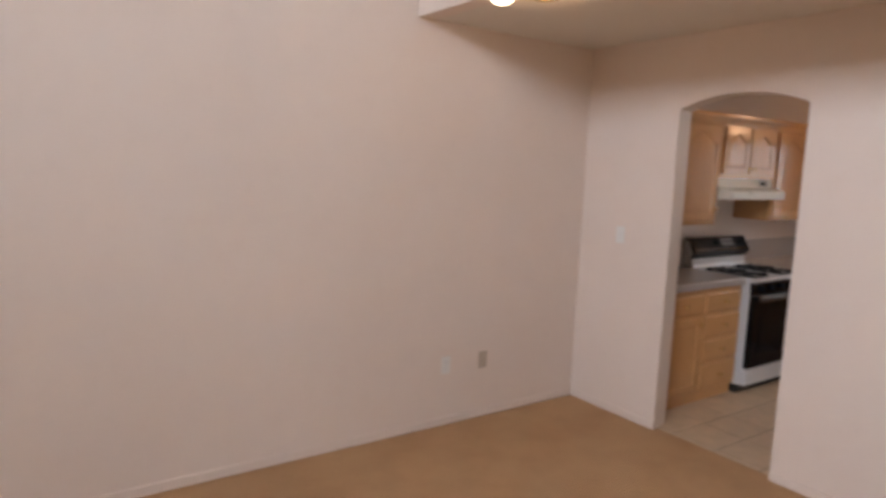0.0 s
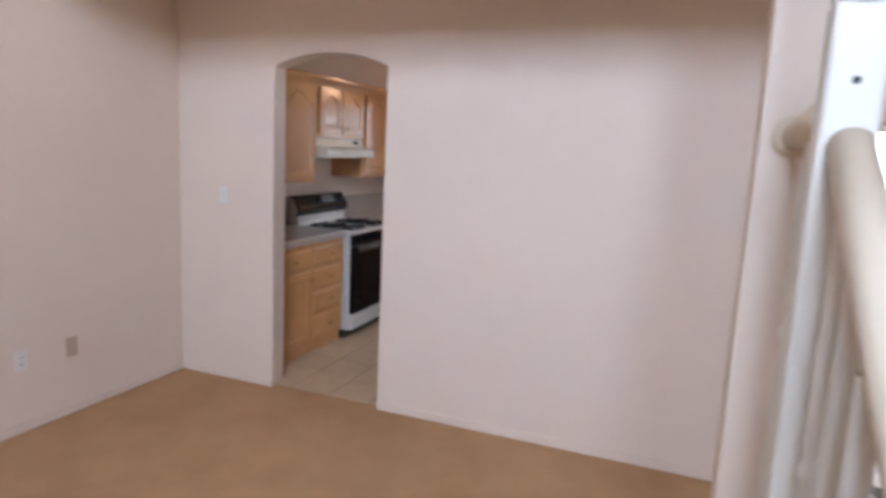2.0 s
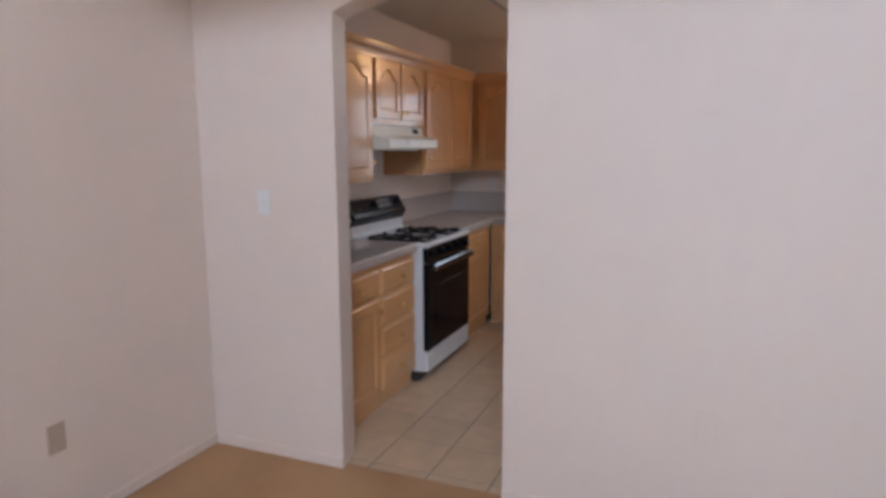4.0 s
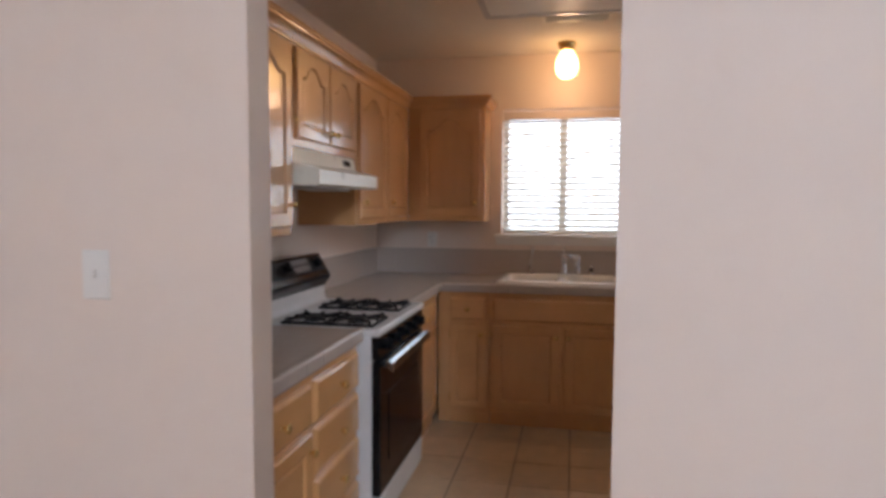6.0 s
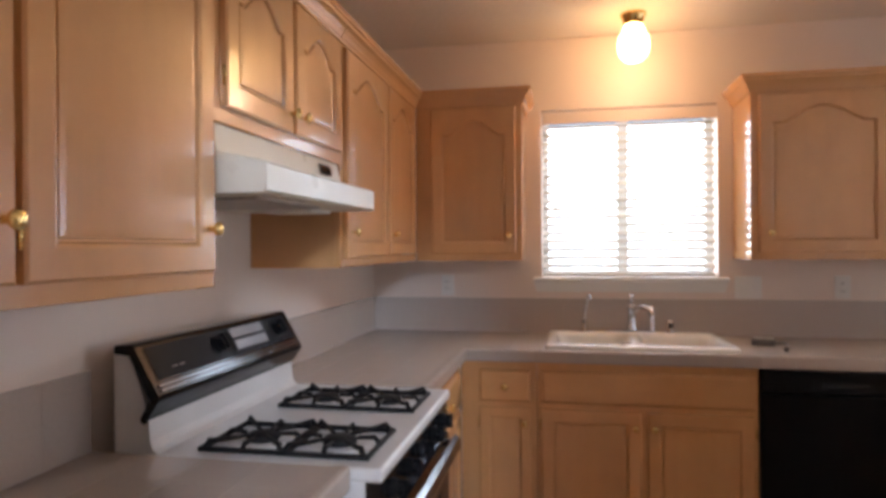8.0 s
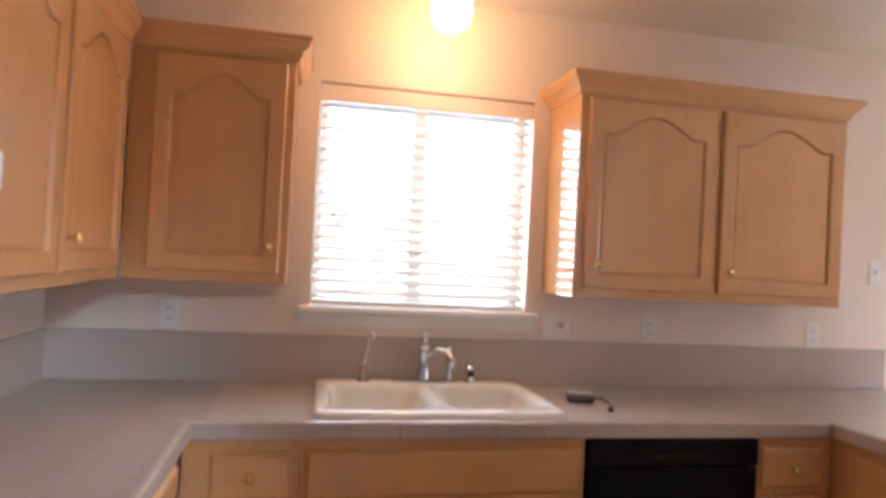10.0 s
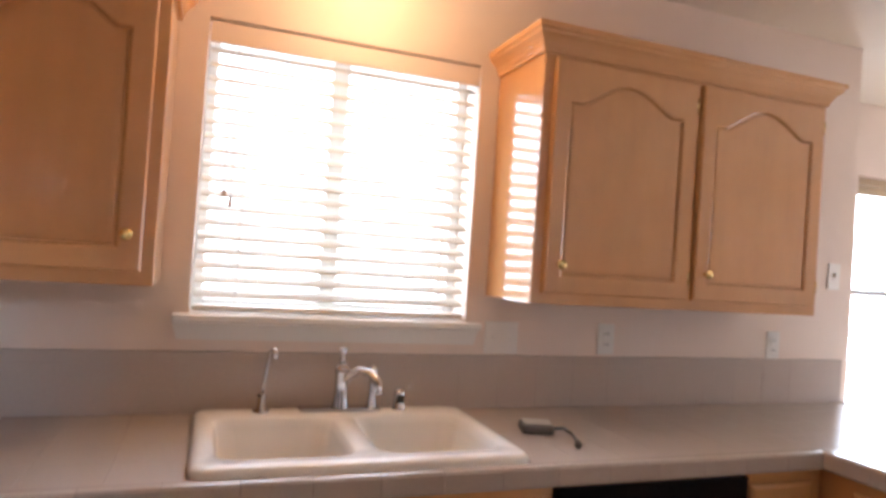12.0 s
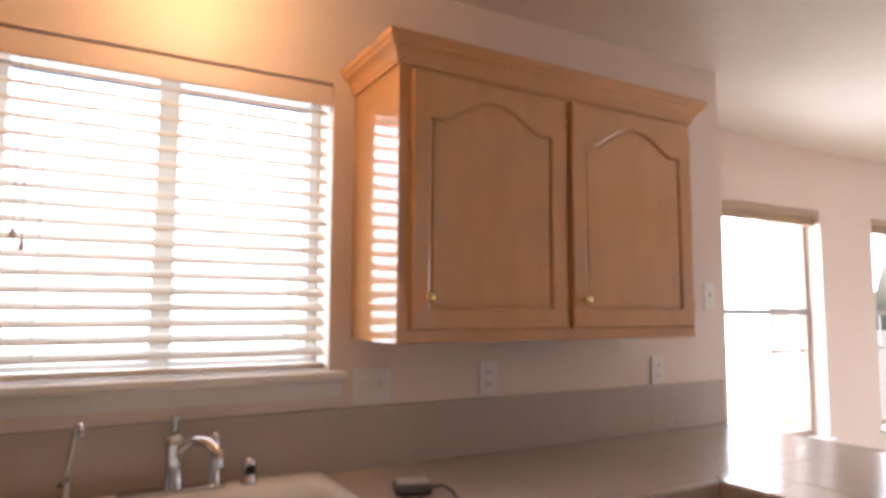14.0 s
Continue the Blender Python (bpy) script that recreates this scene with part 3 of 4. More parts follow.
def drawer(parent, at, u0, u1, z0, z1, mat, knobs=1, d0=0.001):
    t = 0.019
    outer = [(u0, z0), (u1, z0), (u1, z1), (u0, z1)]
    layers = [(outer, d0), (outer, d0 + t - 0.011), (grow(outer, 0.004), d0 + t - 0.005), (grow(outer, 0.012), d0 + t), ]
    bm, loops = ring_mesh(outer, outer, layers, at)
    bm.faces.new(loops[0])
    bm.faces.new(loops[-1])
    ob = part("drawer_front", bm, mat, parent)
    if knobs:
        knob(ob, at, (u0 + u1) / 2, (z0 + z1) / 2, d0 + t)
    return ob


def cabinet_body(parent, side, plane, u0, u1, z0, z1, back, label="", inner=None):
    """Carcass from the wall to the face frame."""
    at = on(side, plane)
    bm = bmesh.new()
    p, q = at(u0 + 0.001, z0, -0.02), at(u1 - 0.001, inner or z1, -back)
    add_box(bm, p[0], q[0], p[1], q[1], p[2], q[2])
    part("body", bm, M_INSIDE, parent, label)
    bm = bmesh.new()
    p, q = at(u0, z0, 0.0), at(u1, z1, -0.0195)
    add_box(bm, p[0], q[0], p[1], q[1], p[2], q[2], 0.0015)
    part("face_frame", bm, M_WOOD, parent)


def crown(parent, side, plane, u0, u1, left, right, mat):
    """Crown moulding along a cabinet top, returned to the wall at open ends."""
    prof = [(0.0, -0.014), (0.007, -0.014), (0.008, -0.004), (0.012, 0.002), (0.017, 0.014), (0.026, 0.026), (0.038, 0.036), (0.040, 0.044), (0.047, 0.050), (0.048, 0.066), (0.0, 0.066)]
    at = on(side, plane)
    bm = bmesh.new()
    back = 0.001 - FACE
    path = []
    if left:
        path.append(lambda d: (u0 - d, back))
    path.append(lambda d: ((u0 - d) if left else u0, d))
    path.append(lambda d: ((u1 + d) if right else u1, d))
    if right:
        path.append(lambda d: (u1 + d, back))
    rows = []
    for f in path:
        rows.append([bm.verts.new(at(f(d)[0], UP1 + z, f(d)[1])) for d, z in prof])
    n = len(prof)
    for a, b in zip(rows, rows[1:]):
        for k in range(n):
            bm.faces.new((a[k], a[(k + 1) % n], b[(k + 1) % n], b[k]))
    bm.faces.new(rows[0])
    bm.faces.new(list(reversed(rows[-1])))
    part("crown_moulding", bm, mat, parent)


def wall_cabinet(label, side, u0, u1, z0, doors, left, right, arch=0.075):
    """doors: (u0, u1, knob u, hinge u). left/right: open ends, at the lower and higher u."""
    plane = -FACE
    c = empty("wall_cabinet", label, "cabinet", "kitchen wall cabinets")
    at = on(side, plane)
    cabinet_body(c, side, plane, u0, u1, z0, UP1, FACE - 0.001)
    for a, b, kn, hg in doors:
        door(c, at, a, b, z0 + 0.035, UP1 - 0.026, arch, (kn, z0 + 0.125 if UP1 - z0 > 0.6 else z0 + 0.085), hg)
    crown(c, side, plane, u0, u1, left, right, M_WOODX if side == "range" else M_WOODY)
    return c


wall_cabinet("honey maple wall cabinet with arched panel doors beside the range hood", "range", -3.213, -2.230, 1.306,
             [(-3.19, -2.762, -2.786, None), (-2.748, -2.255, -2.284, -2.751)], False, False)
wall_cabinet("short honey maple wall cabinet over the range hood", "range", -2.228, -1.440, 1.672,
             [(-2.202, -1.845, -1.872, -2.205), (-1.828, -1.465, -1.800, -1.462)], False, False, 0.06)
wall_cabinet("honey maple corner wall cabinet with two arched doors", "range", -1.438, -0.335, 1.320,
             [(-1.405, -0.895, -1.372, None), (-0.870, -0.395, -0.840, None)], False, False)
wall_cabinet("honey maple wall cabinet beside the kitchen window", "window", -0.868, -0.335, 1.320,
             [(-0.840, -0.415, -0.805, None)], True, False)
wall_cabinet("honey maple wall cabinet with two cathedral arched doors", "window", -3.092, -1.918, 1.320,
             [(-2.494, -1.952, -1.998, -2.497), (-3.070, -2.518, -2.558, -3.073)], True, True)


def base_cabinet(label, side, u0, u1, plane=-BASE, inner=None):
    c = empty("base_cabinet", label, "cabinet", "kitchen base cabinets")
    cabinet_body(c, side, plane, u0, u1, 0.085, CT - 0.045, BASE - 0.003 if side != "peninsula" else 0.55, "", inner)
    at = on(side, plane)
    p, q = at(u0 + 0.002, 0.0, -0.022), at(u1 - 0.002, 0.085, -0.04)
    part("toe_board", box(p[0], q[0], p[1], q[1], 0.0, 0.085), M_INSIDE, c)
    return c, at


c1, at1 = base_cabinet("honey maple base cabinet with one drawer over a door", "range", -3.213, -2.702)
drawer(c1, at1, -3.190, -2.720, 0.690, 0.835, M_WOODX)
door(c1, at1, -3.190, -2.720, 0.110, 0.665, 0, (-2.75, 0.61), -3.193)
c2, at2 = base_cabinet("honey maple base cabinet with four drawers beside the range", "range", -2.700, -2.222)
for za, zb in ((0.690, 0.835), (0.505, 0.665), (0.320, 0.480), (0.110, 0.295)):
    drawer(c2, at2, -2.684, -2.238, za, zb, M_WOODX)
c3, at3 = base_cabinet("honey maple corner base cabinet beside the range", "range", -1.428, -0.645)
drawer(c3, at3, -1.400, -0.720, 0.690, 0.835, M_WOODX)
door(c3, at3, -1.400, -0.720, 0.110, 0.665, 0, (-1.36, 0.61))
c4, at4 = base_cabinet("narrow honey maple base cabinet with a drawer over a door", "window", -0.949, -0.607)
drawer(c4, at4, -0.922, -0.690, 0.690, 0.835, M_WOODY)
door(c4, at4, -0.922, -0.690, 0.110, 0.665, 0, (-0.895, 0.60), -0.687)
c5, at5 = base_cabinet("honey maple sink base cabinet with two doors", "window", -1.876, -0.951, inner=0.70)
drawer(c5, at5, -1.860, -0.968, 0.690, 0.835, M_WOODY, 0)
door(c5, at5, -1.398, -0.968, 0.110, 0.665, 0, (-1.372, 0.60), -0.965)
door(c5, at5, -1.860, -1.424, 0.110, 0.665, 0, (-1.450, 0.60), -1.863)
c6, at6 = base_cabinet("honey maple base cabinet beside the dishwasher", "window", -2.826, -2.516)
drawer(c6, at6, -2.780, -2.535, 0.690, 0.835, M_WOODY)
door(c6, at6, -2.780, -2.535, 0.110, 0.665, 0, (-2.565, 0.60))
c7, at7 = base_cabinet("honey maple peninsula base cabinet", "peninsula", -1.70, -0.020, -2.830)
drawer(c7, at7, -1.18, -0.72, 0.690, 0.835, M_WOODX)
drawer(c7, at7, -1.67, -1.21, 0.690, 0.835, M_WOODX)
door(c7, at7, -1.18, -0.72, 0.110, 0.665, 0, (-1.15, 0.60))
door(c7, at7, -1.67, -1.21, 0.110, 0.665, 0, (-1.24, 0.60))


# ---- counters: deck, edge and backsplash; the tiles follow at the end of the file ----
def countertop(label, name, rects, edges):
    c = empty(name, label, "countertop")
    bm = bmesh.new()
    for x0, x1, y0, y1 in rects:
        add_box(bm, x0, x1, y0, y1, CT - 0.045, CT - 0.004)
    part("deck", bm, M_CGROUT, c)
    for axis, fixed, a, b, sign in edges:
        n = max(1, round(abs(b - a) / 0.152))
        for k in range(n):
            u, v = a + (b - a) * k / n, a + (b - a) * (k + 1) / n
            g = 0.0007 if b > a else -0.0007
            prof = [(0.0, CT - 0.052), (0.012, CT - 0.052), (0.015, CT - 0.046), (0.015, CT - 0.006), (0.011, CT + 0.001), (0.0, CT + 0.003), (-0.026, CT + 0.001), (-0.026, CT - 0.006), (0.0, CT - 0.01)]
            pts = [(fixed + sign * d, z) for d, z in prof]
            if axis == "y":
                bm = prism(pts, u + g, v - g, "y")
            else:
                bm = prism(pts, u + g, v - g, "x")
            part("edge_tile", bm, M_CTILE, c)
    return c


left_counter = countertop("greige ceramic tile countertop between arch and range", "countertop",
                          [(-3.213, -2.220, -0.001, -0.620)], [("x", -0.620, -3.213, -2.220, -1)])
main_counter = countertop("greige ceramic tile countertop wrapping the corner to the sink and peninsula", "countertop",
                          [(-1.428, -0.001, -0.001, -0.620), (-0.620, -0.001, -0.620, -1.000), (-0.620, -0.590, -1.000, -1.800), (-0.055, -0.001, -1.000, -1.800),
                           (-0.620, -0.001, -1.800, -2.812), (-1.72, -0.001, -2.812, -3.66)],
                          [("x", -0.620, -1.428, -0.622, -1), ("y", -0.620, -0.622, -2.812, -1), ("x", -2.812, -1.72, -0.622, 1), ("x", -3.66, -1.72, -0.001, -1)])


def backsplash(parent, axis, a, b):
    bed = box(a, b, -0.0105, -0.0005, CT - 0.003, CT + 0.1845) if axis == "x" else box(-0.0105, -0.0005, a, b, CT - 0.003, CT + 0.1845)
    part("splash_bed", bed, M_CGROUT, parent)
    n = max(1, round(abs(b - a) / 0.152))
    for k in range(n):
        u, v = a + (b - a) * k / n + 0.0003, a + (b - a) * (k + 1) / n - 0.0003
        for z0, z1 in ((CT + 0.002, CT + 0.149), (CT + 0.150, CT + 0.185)):
            if axis == "x":
                bm = box(u, v, -0.0115, -0.001, z0, z1, 0.0005)
            else:
                bm = box(-0.0115, -0.001, u, v, z0, z1, 0.0005)
            part("splash_tile", bm, M_CTILE, parent)


backsplash(left_counter, "x", -3.213, -2.220)
backsplash(main_counter, "x", -1.428, -0.013)
backsplash(main_counter, "y", -3.66, -0.001)


# ---- range ----
def gas_range():
    x0, x1 = -2.213, -1.435
    r = empty("gas_range", "white gas range with black control panels and oven door", "range", at=(0, 0, 0))
    part("body", box(x0, x1, -0.060, -0.665, 0.075, 0.893, 0.004), M_WHITE, r)
    part("plinth", box(x0 + 0.02, x1 - 0.02, -0.08, -0.62, 0.0, 0.075), M_DARK, r)
    part("cooktop", box(x0 - 0.003, x1 + 0.003, -0.060, -0.705, 0.890, 0.922, 0.010, 3), M_WHITE, r)
    # backguard: white riser, black sloped console with a lip turned back under it
    riser = [(-0.062, 0.9225), (-0.172, 0.9225), (-0.160, 0.932), (-0.154, 0.950), (-0.150, 1.010), (-0.105, 1.150), (-0.062, 1.150)]
    part("backguard", prism(riser, x0 + 0.004, x1 - 0.004, "x"), M_WHITE, r)
    con = prism([(-0.182, 1.058), (-0.183, 1.046), (-0.176, 1.036), (-0.146, 0.992), (-0.136, 0.994), (-0.134, 1.004), (-0.158, 1.044),
                 (-0.108, 1.146), (-0.070, 1.150), (-0.066, 1.160), (-0.072, 1.170), (-0.112, 1.172), (-0.121, 1.166)], x0 - 0.004, x1 + 0.004, "x")
    console = part("console", con, M_CONSOLE, r, "black sloped control console")
    sl = (Vector((0, -0.121, 1.166)) - Vector((0, -0.182, 1.058)))
    nrm = Vector((0, -sl.z, sl.y)).normalized()

    def spot(u, v, out=0.0):
        return Vector((x0 + u * (x1 - x0), -0.182, 1.058)) + sl * v + nrm * out

    def plate(u0, u1, v0, v1, h):
        bm = bmesh.new()
        cs = [spot(u0, v0, 0.0005), spot(u1, v0, 0.0005), spot(u1, v1, 0.0005), spot(u0, v1, 0.0005)]
        lo = [bm.verts.new(c) for c in cs]
        hi = [bm.verts.new(c + nrm * h) for c in cs]
        for k in range(4):
            bm.faces.new((lo[k], lo[(k + 1) % 4], hi[(k + 1) % 4], hi[k]))
        bm.faces.new(hi)
        bm.faces.new(list(reversed(lo)))
        return bm

    part("face_plate", plate(0.025, 0.975, 0.27, 0.95, 0.002), M_BLACKSAT, console)
    for v in (0.05, 0.14):
        part("trim_line", plate(0.012, 0.988, v, v + 0.045, 0.004), M_HANDLE, console)
    disp = part("display", plate(0.48, 0.76, 0.34, 0.94, 0.004), M_BLACKSAT, console)
    for v0, v1 in ((0.37, 0.60), (0.68, 0.91)):
        part("screen", plate(0.50, 0.74, v0, v1, 0.006), M_SILVER, disp)
    for u in (0.40, 0.86):
        m = Matrix.Translation(spot(u, 0.62, 0.002)) @ nrm.to_track_quat("Z", "Y").to_matrix().to_4x4()
        dl = part("dial", lathe([(0.025, 0), (0.025, 0.005), (0.018, 0.008), (0.016, 0.024), (0.0, 0.025)], 18, m), M_BLACKSAT, console)
        part("grip", turn_mesh(box(-0.004, 0.004, -0.022, 0.022, 0.008, 0.030, 0.002), m), M_BLACKSAT, dl)
    for u in (0.11, 0.15):
        part("marking", plate(u, u + 0.025, 0.44, 0.47, 0.0028), M_DULLMETAL, console)
    # front: knob panel, door, drawer
    fr = part("knob_panel", prism([(-0.664, 0.795), (-0.698, 0.795), (-0.700, 0.800), (-0.694, 0.888), (-0.664, 0.888)], x0 + 0.004, x1 - 0.004, "x"), M_BLACK, r)
    for k in range(5):
        x = x0 + 0.10 + k * (x1 - x0 - 0.20) / 4
        m = Matrix.Translation((x, -0.696, 0.845)) @ Matrix.Rotation(radians(90), 4, "X")
        kb = part("burner_knob", lathe([(0.024, 0), (0.023, 0.012), (0.016, 0.016), (0.014, 0.030), (0.0, 0.031)], 16, m), M_BLACKSAT, fr)
        part("grip", turn_mesh(box(-0.004, 0.004, -0.021, 0.021, 0.014, 0.036, 0.002), m), M_BLACKSAT, kb)
    od = part("oven_door", box(x0 + 0.004, x1 - 0.004, -0.665, -0.702, 0.215, 0.788, 0.008, 2), M_GLASSBLK, r, "black glass oven door")
    part("door_window", box(x0 + 0.13, x1 - 0.13, -0.7020, -0.7045, 0.33, 0.63, 0.001), M_BLACK, od)
    h = prism([(-0.724, 0.784), (-0.730, 0.787), (-0.743, 0.776), (-0.750, 0.754), (-0.748, 0.744), (-0.740, 0.741), (-0.728, 0.752)], x0 + 0.04, x1 - 0.04, "x")
    for x in (x0 + 0.06, x1 - 0.06):
        add_box(h, x - 0.014, x + 0.014, -0.700, -0.727, 0.754, 0.774, 0.003)
    part("oven_handle", h, M_HANDLE, od, "glossy dark bar handle")
    part("storage_drawer", box(x0 + 0.004, x1 - 0.004, -0.665, -0.698, 0.075, 0.208, 0.008, 2), M_WHITE, r, "white storage drawer")
    # burners and the two cast-iron double grates: a low frame with raised fingers
    for gx in (-2.058, -1.644):
        for gy in (-0.357, -0.553):
            m = Matrix.Translation((gx, gy, 0.922))
            bowl = part("burner_bowl", lathe([(0.085, 0.0), (0.080, 0.004), (0.060, 0.002), (0.0, 0.002)], 24, m), M_WHITE, r, "", True)
            part("burner_cap", lathe([(0.040, 0.002), (0.042, 0.010), (0.036, 0.018), (0.0, 0.020)], 20, m), M_IRON, bowl, "", True)
        g = bmesh.new()
        a, zt, zf = 0.108, 0.942, 0.928
        y0, y1 = -0.655, -0.255
        ym = (y0 + y1) / 2
        for x in (gx - a, gx + a):
            add_box(g, x - 0.006, x + 0.006, y0 - 0.006, y1 + 0.006, 0.9225, zf + 0.006, 0.002)
        for y in (y0, ym - 0.006, ym + 0.006, y1):
            add_box(g, gx - a + 0.006, gx + a - 0.006, y - 0.0055, y + 0.0055, 0.9225, zf + 0.006, 0.002)
        for gy in (-0.357, -0.553):
            for dx, dy in ((1, 1), (1, -1), (-1, 1), (-1, -1)):
                add_tube(g, [(gx + dx * a, gy + dy * 0.094, zf), (gx + dx * 0.098, gy + dy * 0.086, zt + 0.004), (gx + dx * 0.080, gy + dy * 0.068, zt), (gx + dx * 0.024, gy + dy * 0.021, zt - 0.002)],
                         [0.0075, 0.0065, 0.006, 0.0045], 6)
            for dx, dy, e in ((1, 0, a), (-1, 0, a), (0, 1, 0.098), (0, -1, 0.098)):
                add_tube(g, [(gx + dx * e, gy + dy * e, zf), (gx + dx * (e - 0.012), gy + dy * (e - 0.012), zt), (gx + dx * 0.045, gy + dy * 0.045, zt - 0.003)], [0.007, 0.006, 0.0045], 6)
        part("grate", g, M_IRON, r, "black cast-iron double grate")
    return r


gas_range()


def range_hood():
    x0, x1 = -2.226, -1.442
    h = empty("range_hood", "almond enamel under-cabinet range hood", "range hood")
    prof = [(-0.001, 1.512), (-0.440, 1.512), (-0.452, 1.518), (-0.452, 1.575), (-0.446, 1.580), (-0.336, 1.606), (-0.322, 1.670), (-0.001, 1.670)]
    part("shell", prism(prof, x0, x1, "x"), M_HOOD, h)
    part("filter", box(x0 + 0.10, x1 - 0.30, -0.08, -0.38, 1.505, 1.5115, 0.002), M_FILTER, h, "grey mesh grease filter")
    part("lamp_lens", box(x1 - 0.24, x1 - 0.08, -0.15, -0.33, 1.500, 1.5115, 0.004), M_DIFF, h)
    sw = part("switch_plate", prism([(-0.3345, 1.622), (-0.3365, 1.622), (-0.3275, 1.655), (-0.3250, 1.655)], x1 - 0.175, x1 - 0.085, "x"), M_BLACKSAT, h, "black switch plate")
    for dx in (0.02, 0.06):
        part("rocker", prism([(-0.336, 1.630), (-0.340, 1.632), (-0.334, 1.648), (-0.330, 1.647)], x1 - 0.175 + dx, x1 - 0.155 + dx, "x"), M_BLACK, sw)
    return h


range_hood()


def dishwasher():
    y0, y1 = -2.512, -1.880
    d = empty("dishwasher", "black built-in dishwasher under the counter", "dishwasher")
    part("tub", box(-0.02, -0.585, y0 + 0.004, y1 - 0.004, 0.10, CT - 0.055), M_DARK, d)
    part("control_panel", box(-0.585, -0.632, y0, y1, 0.775, CT - 0.058, 0.006, 2), M_BLACKSAT, d, "black control strip")
    dp = part("door_panel", box(-0.585, -0.626, y0, y1, 0.130, 0.768, 0.005, 2), M_BLACKSAT, d)
    part("badge", box(-0.626, -0.6275, y0 + 0.29, y0 + 0.33, 0.170, 0.176), M_SILVER, dp)
    part("latch", box(-0.632, -0.640, y0 + 0.23, y1 - 0.23, 0.800, 0.822, 0.003), M_BLACK, d)
    part("kick_plate", box(-0.02, -0.57, y0 + 0.002, y1 - 0.002, 0.0, 0.12, 0.003), M_BLACKSAT, d)
    return d


dishwasher()


def fridge():
    x0, x1, y0, y1 = -3.20, -2.495, -2.70, -1.764
    f = empty("refrigerator", "black-doored grey-sided refrigerator standing beside the arch", "refrigerator")
    part("cabinet", box(x0, x1, y0, y1, 0.03, 1.705, 0.010, 2), M_FRIDGESIDE, f, "glossy grey side panels")
    mid = (y0 + y1) / 2
    for a, b, hy in ((y0 + 0.003, mid - 0.003, mid - 0.05), (mid + 0.003, y1 - 0.003, mid + 0.05)):
        dr = part("door", box(x1 + 0.004, x1 + 0.100, a, b, 0.06, 1.702, 0.030, 4), M_FRIDGE, f, "", True)
        h = bmesh.new()
        add_tube(h, [(x1 + 0.099, hy, 0.75), (x1 + 0.140, hy, 0.80), (x1 + 0.140, hy, 1.50), (x1 + 0.099, hy, 1.55)], 0.012, 8)
        part("handle", h, M_BLACKSAT, dr)
    for x in (x0 + 0.06, x1 - 0.06):
        for y in (y0 + 0.06, y1 - 0.06):
            part("foot", lathe([(0.02, 0), (0.02, 0.03), (0, 0.03)], 10, Matrix.Translation((x, y, 0))), M_DARK, f)
    return f


fridge()


# ---- sink and taps ----
def sink():
    s = empty("double_sink", "white porcelain double-bowl drop-in sink", "sink")
    x0, x1, y0, y1 = -0.605, -0.045, -1.818, -0.982
    z = CT + 0.024
    bm = bmesh.new()
    bowls = [(-0.545, -0.155, -1.376, -1.030), (-0.545, -0.155, -1.770, -1.424)]

    def loop(a, b, c, d, r, zz, n=5):
        pts = []
        for cx, cy, st in ((b - r, d - r, 0), (a + r, d - r, 90), (a + r, c + r, 180), (b - r, c + r, 270)):
            for k in range(n + 1):
                t = radians(st + 90 * k / n)
                pts.append(bm.verts.new((cx + r * math.cos(t), cy + r * math.sin(t), zz)))
        return pts

    def bridge(p, q):
        for k in range(len(p)):
            bm.faces.new((p[k], p[(k + 1) % len(p)], q[(k + 1) % len(q)], q[k]))

    rim = [loop(x0, x1, y0, y1, 0.045, CT + 0.001), loop(x0 + 0.002, x1 - 0.002, y0 + 0.002, y1 - 0.002, 0.045, z - 0.010),
           loop(x0 + 0.010, x1 - 0.010, y0 + 0.010, y1 - 0.010, 0.040, z - 0.002), loop(x0 + 0.020, x1 - 0.020, y0 + 0.020, y1 - 0.020, 0.035, z)]
    for p, q in zip(rim, rim[1:]):
        bridge(p, q)
    edges = [bm.edges.get((rim[-1][k], rim[-1][(k + 1) % 24])) for k in range(24)]
    for a, b, c, d in bowls:
        lp = [loop(a, b, c, d, 0.06, z), loop(a + 0.008, b - 0.008, c + 0.008, d - 0.008, 0.055, z - 0.008), loop(a + 0.014, b - 0.014, c + 0.014, d - 0.014, 0.055, z - 0.030),
              loop(a + 0.03, b - 0.03, c + 0.03, d - 0.03, 0.06, z - 0.150), loop(a + 0.06, b - 0.06, c + 0.06, d - 0.06, 0.06, z - 0.178)]
        for p, q in zip(lp, lp[1:]):
            bridge(p, q)
        bm.faces.new(list(reversed(lp[-1])))
        edges += [bm.edges.get((lp[0][k], lp[0][(k + 1) % 24])) for k in range(24)]
    bmesh.ops.triangle_fill(bm, use_beauty=True, edges=edges)
    part("basin", bm, M_PORC, s, "", True)
    for a, b, c, d in bowls:
        m = Matrix.Translation(((a + b) / 2, (c + d) / 2, z - 0.178))
        part("drain", lathe([(0.045, 0.0005), (0.043, 0.003), (0.03, 0.001), (0, 0.001)], 20, m), M_CHROME, s, "", True)
    return z


RIM = sink()


